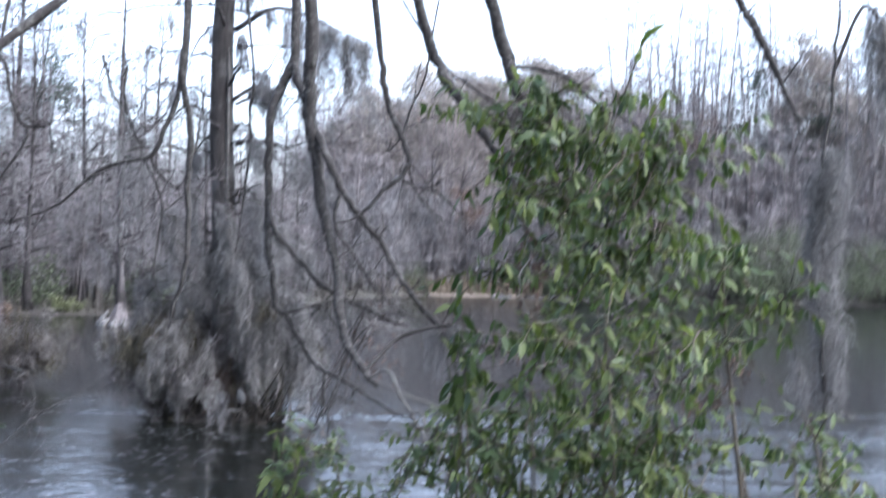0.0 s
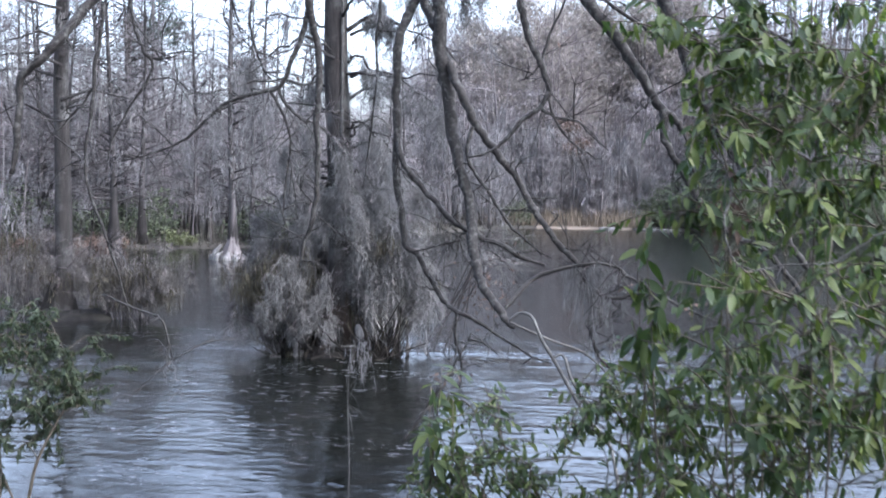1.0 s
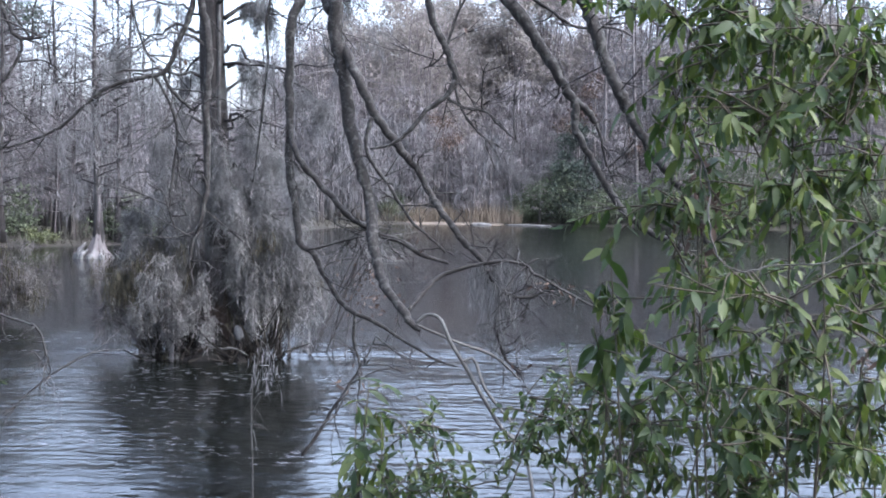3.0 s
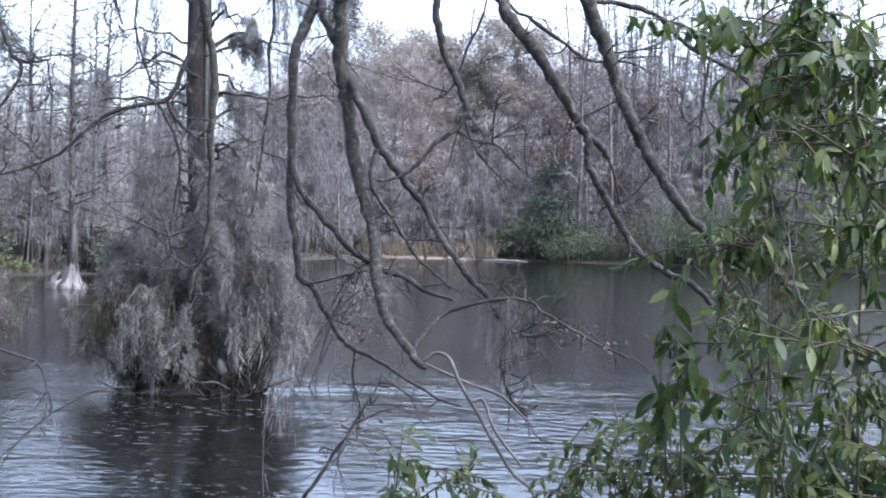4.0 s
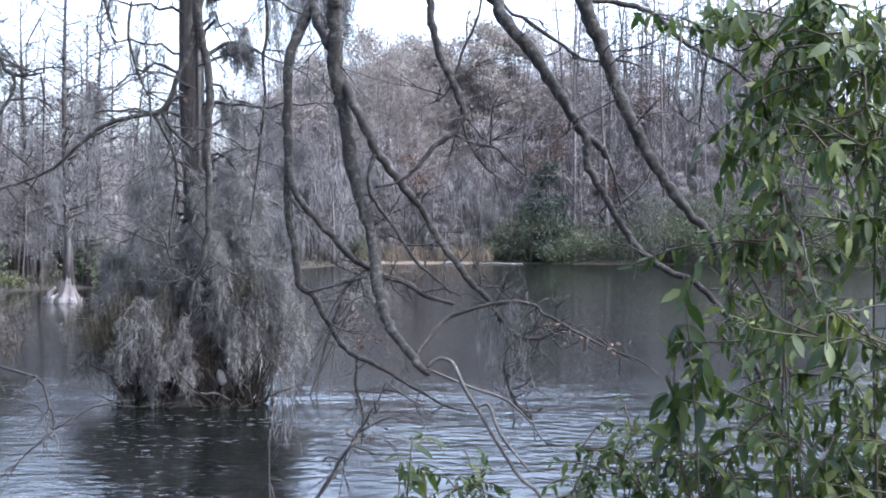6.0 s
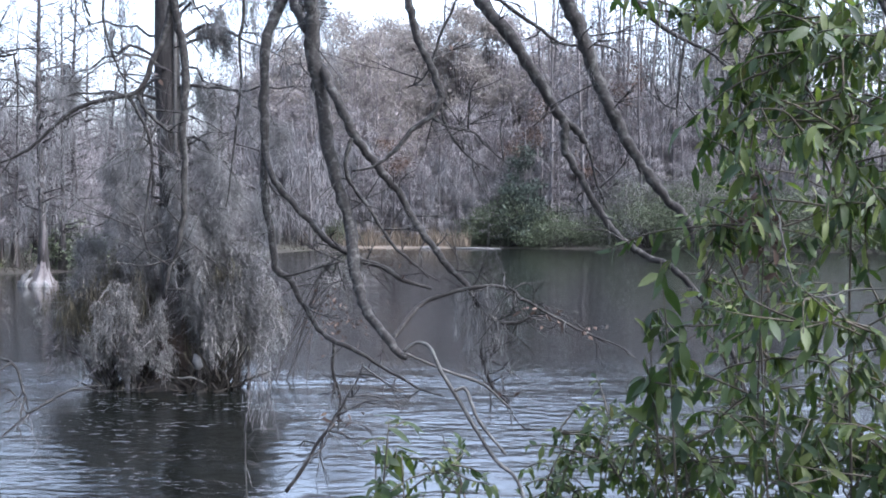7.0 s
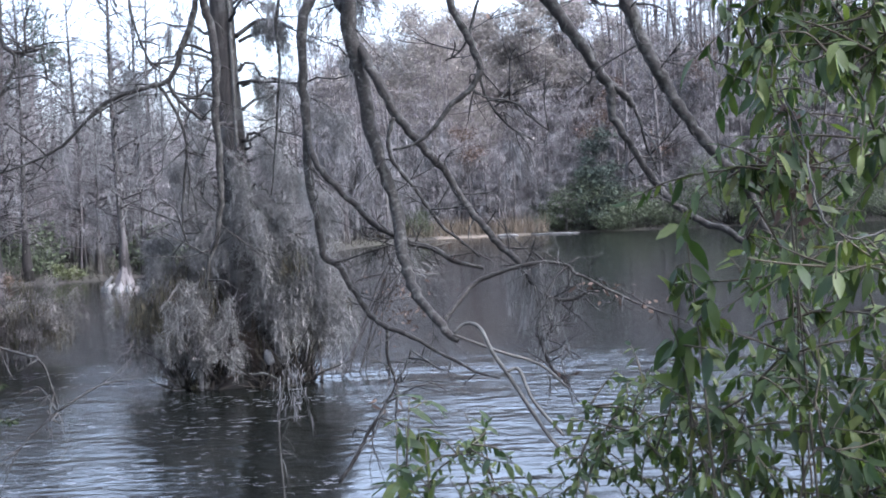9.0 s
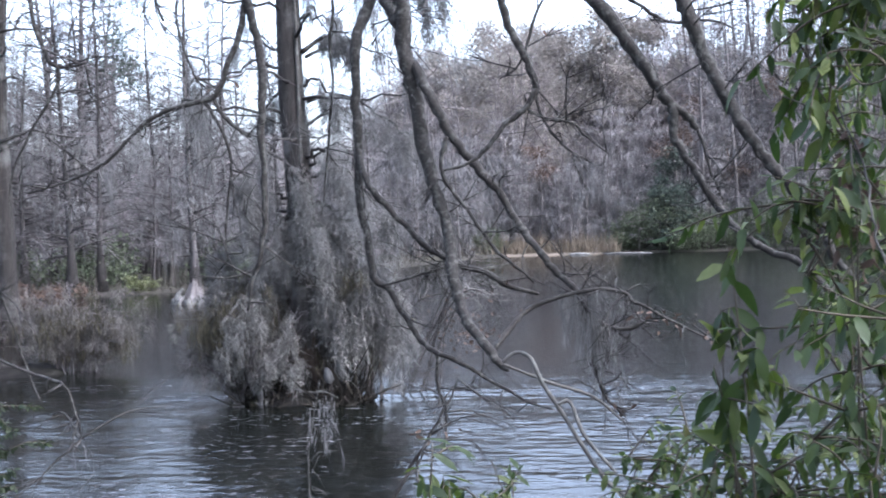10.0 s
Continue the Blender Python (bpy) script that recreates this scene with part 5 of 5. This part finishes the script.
bough("twig", [(-2.45, 6.10, 3.98, 0.014), (-2.42, 6.10, 3.77, 0.014), (-2.38, 6.10, 3.54, 0.013), (-2.32, 6.10, 3.39, 0.013), (-2.27, 6.10, 3.35, 0.012), (-2.28, 6.10, 3.26, 0.011), (-2.34, 6.10, 3.16, 0.010), (-2.47, 6.10, 2.98, 0.009), (-2.54, 6.10, 2.79, 0.007), (-2.57, 6.10, 2.65, 0.004)], 0.9)
bough("twig", [(-2.32, 6.10, 3.39, 0.009), (-2.23, 6.10, 3.36, 0.009), (-2.10, 6.10, 3.38, 0.005)])
bough("twig", [(-2.16, 5.00, 3.08, 0.008), (-2.23, 5.00, 2.98, 0.008), (-2.32, 5.00, 2.89, 0.007), (-2.43, 5.00, 2.79, 0.005)])
_b = Buf()
moss_tufts(_b, shifted(np.column_stack([np.array(_wisps), np.zeros(len(_wisps))]))[:, :3], _rng.uniform(0.08, 0.35, len(_wisps)), _rng, 2, 11, 0.02, 0.0026, 0.018, 4, 0.9)
# moss tails: which limb, the share of its length, and the tail's length
_tails = ((3, 0.74, 0.35), (3, 0.8, 0.4), (5, 0.6, 0.25), (0, 0.42, 0.35), (0, 0.47, 0.3), (2, 0.36, 0.4),
          (16, 0.55, 0.45), (16, 0.68, 0.55), (16, 0.8, 0.5), (20, 0.4, 0.5), (20, 0.46, 0.55), (20, 0.62, 0.4), (20, 0.75, 0.35), (23, 0.6, 0.3))
_spots = np.array([along(_lines[i], s) for i, s, _ in _tails])
moss_tufts(_b, _spots - np.array(overhang.location), [ln for _, _, ln in _tails], _rng, 5, 30, 0.03, 0.003, 0.018, 4, 0.7)
_spots = np.array([along(_lines[7], s) for s in (0.35, 0.38, 0.42, 0.46)]) - np.array(overhang.location)
moss_tufts(_b, _spots, (0.4, 0.5, 0.55, 0.35), _rng, 5, 60, 0.014, 0.003, 0.012, 4, 0.4)
part("hanging_moss", _b, MOSS_PALE, overhang)
_b = Buf()
for _i, _s, _n in ((7, 0.8, 12), (7, 0.93, 10), (3, 0.95, 9), (4, 0.9, 8), (26, 0.55, 9), (6, 0.9, 6), (20, 0.3, 5), (9, 0.6, 4)):
    _p = along(_lines[_i], _s) - np.array(overhang.location) + _rng.standard_normal((_n, 3)) * np.array((0.07, 0.05, 0.035))
    _d = _rng.standard_normal((_n, 3)) + (0, 0, -0.7)
    strands(_b, _p, _rng.uniform(0.025, 0.055, _n), 0.022, _rng, 0.3, 3, _d / np.linalg.norm(_d, axis=1)[:, None])
part("dead_leaf_mass", _b, LEAF_RUST, overhang, "few withered brown leaves")


def sapling():
    t = root("dead_sapling", 0.62, 6.0, -0.6, "pale lichened dead sapling bending over the water", "sapling")
    rng = np.random.default_rng(6)
    o = np.array((0.56, 6.0, -0.6, 0))
    for name, rows in (("stem", [(0.60, 6.05, -0.7, 0.016), (0.68, 6.15, 0.43, 0.014), (0.62, 6.20, 0.96, 0.013), (0.48, 6.30, 1.11, 0.013), (0.36, 6.35, 1.29, 0.014), (0.27, 6.40, 1.44, 0.014), (0.17, 6.40, 1.60, 0.014), (0.10, 6.45, 1.74, 0.014), (0.02, 6.50, 1.76, 0.012), (-0.05, 6.50, 1.71, 0.013)]),
                       ("branch", [(0.24, 6.40, 1.49, 0.012), (0.31, 6.40, 1.50, 0.012), (0.38, 6.30, 1.34, 0.012), (0.54, 6.30, 1.14, 0.009)]),
                       ("branch", [(-0.05, 6.50, 1.70, 0.008), (0.21, 6.60, 1.58, 0.010), (0.44, 6.80, 1.47, 0.010), (0.62, 7.00, 1.29, 0.007)])):
        b = Buf()
        tube(b, spline((np.array(rows) - o) * (1, 1, 1, 0.85), 6), 8, 0.12, rng)
        part(name, b, BARK_PALE, t)


sapling()


# ---- evergreen shrubs on the near bank ----
def leaf_shape(length, width, droop, fold, wave, plain=False):
    """A pointed oval leaf with a folded midrib, arched along its length."""
    b = Buf()
    s = np.array((0.0, 0.10, 0.28, 0.5, 0.72, 0.9, 1.0))
    w = np.array((0.05, 0.42, 0.9, 1.0, 0.74, 0.3, 0.02)) * width / 2
    if plain:
        s, w = s[[0, 2, 4, 6]], w[[0, 2, 4, 6]]
    x, z = s * length, -droop * length * s ** 2
    rows = [np.stack([x, sgn * w, z + abs(sgn) * (fold * w + wave * length * 0.03 * np.sin(s * 9 + sgn))], -1) for sgn in (-1, 0, 1)]
    n = len(s)
    i = np.arange(n - 1)
    quads = [np.stack([k * n + i, k * n + i + 1, (k + 1) * n + i + 1, (k + 1) * n + i], -1) for k in (0, 1)]
    b.add(np.concatenate(rows), np.concatenate(quads))
    return b


def basis(d, up):
    """A turn with x along d and z as near up as can be."""
    x = unit(d)
    y = unit(np.cross(up, x))
    return np.column_stack([x, y, np.cross(x, y)])


def leafy_shrub(name, at, targets, label, group, seed, leaf_len, leaf_w, per=16, twig_len=(0.1, 0.24), singles=300, stem_r=0.012, leaf=LEAF, mass=LEAF_MASS, nearest=(0, 0, 2.5), hang=0.85, twigs_per=3, bark_of=None, mains_n=5):
    """Stems from one root to the targets, side twigs, and drooping leaves along them."""
    rng = np.random.default_rng(seed)
    at = np.array(at, float)
    top = root(name, *at, label, "shrub", group)
    shapes = [leaf_shape(1, leaf_w / leaf_len, dr, fo, wv) for dr, fo, wv in ((0.12, 0.25, 0.4), (0.3, 0.15, 0.9), (0.05, 0.35, 0.2), (0.45, 0.2, 0.6))]
    meshes = [s.mesh("leaf", leaf) for s in shapes]
    arrays = [leaf_shape(1, leaf_w / leaf_len, dr, fo, wv, True).arrays() for dr, fo, wv in ((0.12, 0.25, 0.4), (0.3, 0.15, 0.9), (0.05, 0.35, 0.2), (0.45, 0.2, 0.6))]
    fine, leaves = Buf(), []
    ends = [np.array(t, float) - at for t in targets]
    # the main stems go to the tallest and to the most spread of the shoots; the others branch off the nearest wood
    first = [max(range(len(ends)), key=lambda i: ends[i][2])]
    while len(first) < min(mains_n, len(ends)):
        first.append(max(range(len(ends)), key=lambda i: min(np.linalg.norm(ends[i] - ends[j]) for j in first)))
    rest_of = sorted((i for i in range(len(ends)) if i not in first), key=lambda i: np.linalg.norm(ends[i]))
    ends = [ends[i] for i in first + rest_of]
    wood = np.zeros((0, 3))
    for k, e in enumerate(ends):
        stem = Buf()
        if k < mains_n:
            mid = e * 0.5 + np.array((rng.normal(0, 0.06), rng.normal(0, 0.06), 0.12 * e[2]))
            r = stem_r * rng.uniform(0.7, 1.1)
            q = spline([(rng.normal(0, 0.05), rng.normal(0, 0.05), -0.12, r), (*(mid * 0.6), r * 0.9), (*mid, r * 0.75), (*(mid * 0.4 + e * 0.6 + rng.standard_normal(3) * 0.03), r * 0.5), (*e, 0.0018)], 4)
        else:
            far = np.linalg.norm(wood - e, axis=1) + 3.0 * np.maximum(wood[:, 2] - e[2] + 0.06, 0)
            o = wood[far.argmin()]
            mid = (o + e) / 2 + rng.standard_normal(3) * 0.025 + (0, 0, 0.02)
            q = spline([(*o, 0.0034), (*(o * 0.6 + mid * 0.4), 0.003), (*mid, 0.0024), (*(mid * 0.4 + e * 0.6 + rng.standard_normal(3) * 0.015), 0.002), (*e, 0.0012)], 4)
        wood = np.vstack([wood, q[3:int(len(q) * 0.9), :3]])
        tube(stem, q, 5, 0.06, rng)
        stalk = part("stem", stem, bark_of or STEM, top)
        twigs = [q[int(len(q) * 0.62):, :3]]
        for _ in range(twigs_per):
            p = along(q, rng.uniform(0.62, 0.97))
            d = unit(rng.standard_normal(3) * np.array((1, 1, 0.7)) + unit(e - mid) * 0.5)
            ln = rng.uniform(*twig_len)
            g = spline([(*p, 0.003), (*(p + d * ln * 0.5 + rng.standard_normal(3) * 0.015), 0.0024), (*(p + d * ln + (0, 0, -0.12 * ln)), 0.001)], 4)
            tube(fine, g, 4)
            twigs.append(g[:, :3])
        for g in twigs:
            for k in range(per):
                s = ((k + rng.uniform(0, 1)) / per) ** 0.65
                p = along(g, s)
                run = unit(g[-1] - g[0])
                d = unit(run * 0.5 + rng.standard_normal(3) * 0.75 + (0, 0, -hang))
                up = unit(rng.standard_normal(3) * 0.45 + (0, 0, 1) + np.array((0, -0.25, 0)))
                sz = leaf_len * rng.uniform(0.5, 1.25)
                m = np.eye(4)
                m[:3, :3] = basis(d, up) * sz
                m[:3, 3] = p
                leaves.append((float(np.linalg.norm(p + at - np.array(nearest))), m, rng.integers(4), stalk))
    part("twig_mass", fine, bark_of or STEM, top)
    leaves.sort(key=lambda c: c[0])
    rest = Buf()
    for k, (_, m, s, stalk) in enumerate(leaves):
        if k < singles:
            o = new("leaf", meshes[s])
            o.parent = stalk
            o.matrix_basis = Matrix(m.tolist())
        else:
            rest.put(arrays[s], m)
    if rest.n:
        tagged(part("foliage", rest, mass, top), kind="stuff")
    return top


def inside(rng, c, r, n):
    """n places in an ellipsoid, fuller towards its rim."""
    o = rng.standard_normal((n, 3))
    o /= np.linalg.norm(o, axis=1)[:, None]
    return np.array(c) + o * np.array(r) * rng.uniform(0.1, 1, (n, 1)) ** 0.45


_g = "evergreen shrubs on the near bank"
_r = np.random.default_rng(77)
_t = [p for c, r, n in (((1.15, 2.75, 1.85), (0.55, 0.4, 0.3), 26), ((1.2, 2.7, 2.33), (0.5, 0.4, 0.32), 25), ((1.38, 2.7, 2.8), (0.24, 0.25, 0.26), 20), ((0.98, 2.72, 2.86), (0.24, 0.3, 0.34), 18), ((1.17, 2.75, 3.04), (0.3, 0.25, 0.18), 13)) for p in inside(_r, c, r, n) if p[0] > (0.9 if 1.95 < p[2] < 2.4 else 0.76)]
_t += list(inside(_r, (1.36, 2.85, 1.86), (0.3, 0.3, 0.28), 15))
leafy_shrub("laurel_shrub", (1.25, 2.75, 0.55), _t, "tall glossy evergreen shrub with drooping leaves", _g, 1, 0.062, 0.0215, per=10, twigs_per=3, twig_len=(0.12, 0.3), hang=1.0, stem_r=0.007, mains_n=4)
_t = inside(_r, (1.2, 3.15, 1.64), (0.62, 0.4, 0.38), 36)
leafy_shrub("laurel_shrub", (0.95, 3.15, 0.3), _t, "low evergreen shrub above the water", _g, 2, 0.056, 0.0185, per=7, stem_r=0.006, mains_n=4)
_t = list(inside(_r, (0.70, 3.25, 1.68), (0.28, 0.28, 0.33), 22)) + list(inside(_r, (0.32, 3.3, 1.60), (0.32, 0.28, 0.34), 20)) + list(inside(_r, (0.12, 3.3, 1.34), (0.34, 0.28, 0.28), 16))
leafy_shrub("laurel_shrub", (0.34, 3.25, 0.2), _t, "small evergreen shrub with upright leafy shoots", _g, 3, 0.044, 0.017, per=10, hang=0.45, stem_r=0.005)
_t = inside(_r, (1.36, 3.75, 2.35), (0.38, 0.3, 0.78), 40)
leafy_shrub("laurel_shrub", (1.25, 3.72, 0.2), _t, "dense evergreen shrub behind others on the bank", _g, 19, 0.06, 0.021, per=7, twigs_per=3, stem_r=0.006, mains_n=3)
_t = list(inside(_r, (1.95, 3.0, 1.72), (0.35, 0.35, 0.42), 14)) + list(inside(_r, (1.72, 2.95, 2.3), (0.26, 0.3, 0.42), 13))
leafy_shrub("laurel_shrub", (1.95, 3.0, 0.4), _t, "loose evergreen shrub with slender leaves", _g, 9, 0.06, 0.02, per=8)
_t = [(-0.02, 3.40, 1.86), (-0.06, 3.38, 1.79), (0.02, 3.42, 1.75)]
leafy_shrub("laurel_sprig", (-0.05, 3.42, 0.1), _t, "single evergreen sprig with a rosette of leaves", _g, 4, 0.095, 0.029, per=7, hang=0.5, twig_len=(0.06, 0.12), stem_r=0.008)
_t = [(0.72, 2.8, 2.40), (0.70, 2.82, 2.27), (0.68, 2.8, 2.14)]
leafy_shrub("laurel_shoot", (0.92, 2.9, 0.5), _t, "thin shoot with dark green hanging leaves", _g, 5, 0.085, 0.03, per=6, hang=1.6, twig_len=(0.06, 0.13), stem_r=0.006)


def dead_spray(at, tips, seed, label, leaf_n=34):
    """A dry twig with withered brown leaves."""
    rng = np.random.default_rng(seed)
    t = root("dead_shoot", *at, label, "shoot", "withered shoots in the shrubs")
    b, lf = Buf(), Buf()
    shape = leaf_shape(1, 0.4, 0.5, 0.4, 1.2).arrays()
    for tip in tips:
        e = np.array(tip) - np.array(at)
        q = spline([(0, 0, -0.1, 0.005), (*(e * 0.5 + rng.standard_normal(3) * 0.03), 0.004), (*e, 0.0015)], 6)
        tube(b, q, 5, 0.08, rng)
        for k in range(leaf_n):
            m = np.eye(4)
            m[:3, :3] = basis(rng.standard_normal(3) + (0, 0, -0.8), unit(rng.standard_normal(3) + (0, 0, 0.5))) * rng.uniform(0.02, 0.05)
            m[:3, 3] = along(q, rng.uniform(0.94, 1)) + rng.standard_normal(3) * 0.035
            lf.put(shape, m)
    part("stem", b, STEM, t)
    part("dead_leaf_mass", lf, LEAF_RUST, t)


dead_spray((1.12, 2.8, 0.5), [(0.95, 2.72, 2.58), (0.97, 2.70, 2.51)], 51, "withered brown leaf cluster caught in the shrub")
dead_spray((1.85, 3.3, 0.5), [(1.68, 3.4, 2.01), (1.87, 3.4, 2.19), (1.78, 3.36, 2.08)], 52, "reddish-brown withered shoot beside the shrub", 26)


def vine():
    rows = [(0.90, 2.70, 2.84, 0.0016), (0.93, 2.66, 2.68, 0.0022), (0.97, 2.62, 2.55, 0.0024), (0.93, 2.44, 2.49, 0.0024), (0.932, 2.40, 2.42, 0.0026), (0.955, 2.40, 2.355, 0.0026), (1.02, 2.40, 2.325, 0.0024), (1.10, 2.42, 2.345, 0.0024),
            (1.23, 2.40, 2.355, 0.0024), (1.34, 2.41, 2.43, 0.0022), (1.43, 2.40, 2.485, 0.002), (1.475, 2.40, 2.60, 0.0019), (1.46, 2.42, 2.70, 0.0016), (1.43, 2.45, 2.78, 0.0012)]
    rng = np.random.default_rng(2)
    q = spline(rows, 4)
    q[:, :3] += rng.standard_normal((len(q), 3)) * 0.0022
    b = Buf()
    tube(b, q, 7, 0.1, rng)
    tagged(new("vine", b.mesh("vine", BARK_PALE)), "pale bare vine curling through the shrub", "vine")


vine()


# left shrub at the near bank
_t = inside(_r, (-2.98, 5.5, 1.40), (0.66, 0.4, 0.52), 84)
leafy_shrub("evergreen_bush", (-2.85, 5.3, 0.1), _t, "dense dark green small-leaved bush by the water", "bushes of the near bank", 7, 0.038, 0.016, per=32, leaf=LEAF_DULL, mass=LEAF_DULL_MASS, nearest=(0.3, -0.5, 2.5))


def moss_branch():
    """The thin sapling past the evergreen shrub, buried in a column of moss."""
    rng = np.random.default_rng(14)
    t = root("mossy_sapling", 2.75, 5.1, -0.3, "thin leafless sapling draped in long grey moss", "sapling")
    h, g = Buf(), Buf()
    q = spline([(-0.02, 0, -0.3, 0.016), (-0.03, 0.05, 1.2, 0.015), (-0.06, 0, 2.2, 0.014), (-0.12, 0, 2.9, 0.013), (-0.09, 0, 3.4, 0.012), (-0.03, 0, 3.9, 0.010), (0.0, 0, 4.4, 0.006)], 6)
    q[1:, :3] += rng.standard_normal((len(q) - 1, 3)) * 0.008
    b = Buf()
    tube(b, q, 7, 0.12, rng)
    part("stem", b, BARK_LIMB, t)
    # a crooked branch near the top that carries the upper hang, and one half way
    for rows in ([(-0.02, 0, 3.95, 0.010), (0.08, 0, 4.22, 0.010), (0.16, 0.02, 4.30, 0.012), (0.27, 0.04, 4.18, 0.011), (0.38, 0.05, 4.12, 0.007)],
                 [(-0.10, 0, 2.85, 0.007), (0.03, -0.02, 2.98, 0.006), (0.10, -0.02, 2.97, 0.007), (0.17, 0, 2.88, 0.006), (0.26, 0, 2.80, 0.004)],
                 [(-0.05, 0, 2.15, 0.006), (0.06, -0.02, 2.02, 0.006), (0.16, -0.02, 1.95, 0.005), (0.29, 0, 1.90, 0.003)],
                 [(-0.03, 0.03, 1.4, 0.006), (-0.10, 0, 1.9, 0.005), (-0.20, 0, 2.25, 0.005), (-0.24, 0, 2.45, 0.003)]):
        w = spline(rows, 5)
        b = Buf()
        tube(b, w, 6, 0.12, rng)
        part("branch", b, BARK_LIMB, t)
        for k in range(7):
            p = along(w, rng.uniform(0.35, 1))
            d = rng.standard_normal((3, 3)) + (0.3, 0, 0.1)
            strands(g, np.repeat(p[None], 3, 0), rng.uniform(0.03, 0.09, 3), 0.004, rng, 0.4, 3, d / np.linalg.norm(d, axis=1)[:, None])
        if rows[0][2] > 3.5:
            an = np.array([along(w, x) for x in rng.uniform(0.55, 1, 16)]) + rng.standard_normal((16, 3)) * 0.02
            moss_tufts(h, an, rng.uniform(0.35, 0.85, 16), rng, 4, 60, 0.025, 0.0032, 0.018, 4, 1.7, (0.06, 0.18))
        if rows[0][2] < 1.6:
            an = np.array([along(w, x) for x in rng.uniform(0.5, 1, 7)])
            moss_tufts(h, an, rng.uniform(0.15, 0.35, 7), rng, 3, 26, 0.015, 0.003, 0.016, 4, 0.9)
    # short spurs along the stem, each with its own tail, so that they run together into a column
    an, ln = [], []
    for k in range(44):
        x = rng.uniform(0.33, 0.72)
        p = along(q, x)
        e = p + np.array((rng.normal(0.035, 0.035), rng.normal(0, 0.04), rng.uniform(-0.02, 0.06)))
        strands(g, p[None], np.linalg.norm(e - p), 0.005, rng, 0.2, 3, unit(e - p)[None])
        an.append(e)
        ln.append(rng.uniform(0.25, 0.6))
    moss_tufts(h, np.array(an), ln, rng, 4, 60, 0.018, 0.0032, 0.02, 4, 1.9, (0.07, 0.19))
    part("twig_mass", g, TWIG_PALE, t)
    part("hanging_moss", h, MOSS_PALE, t)


moss_branch()


def mossy_shoot():
    """A thin pale shoot rising from the shallows with a tassel of moss near its tip."""
    rng = np.random.default_rng(33)
    t = root("mossy_shoot", -0.64, 4.6, -0.4, "thin pale shoot in the shallows with a moss tassel", "shoot")
    b, f, h = Buf(), Buf(), Buf()
    tube(b, spline([(0.02, 0, -0.1, 0.006), (-0.02, 0.02, 0.8, 0.005), (0.0, 0, 1.5, 0.004), (-0.01, 0, 1.95, 0.0032), (0.01, 0, 2.1, 0.003), (0.045, 0, 2.28, 0.0018)], 6), 6, 0.1, rng)
    for k in range(9):
        z = rng.uniform(1.7, 2.2)
        e = np.array((0, 0, z)) + unit(rng.standard_normal(3) + (0.6, 0, 0.2)) * rng.uniform(0.05, 0.16)
        tube(f, [(0, 0, z, 0.002), (*(e * 0.5 + np.array((0, 0, z)) * 0.5 + rng.standard_normal(3) * 0.01), 0.0015), (*e, 0.0008)], 4)
    an = np.array((0.05, 0, 2.16)) + rng.standard_normal((7, 3)) * np.array((0.02, 0.02, 0.04))
    moss_tufts(h, an, rng.uniform(0.08, 0.26, 7), rng, 3, 9, 0.014, 0.0022, 0.010)
    part("stem", b, BARK_PALE, t)
    part("twig_mass", f, BARK_PALE, t)
    part("hanging_moss", h, MOSS_FAR, t)


mossy_shoot()
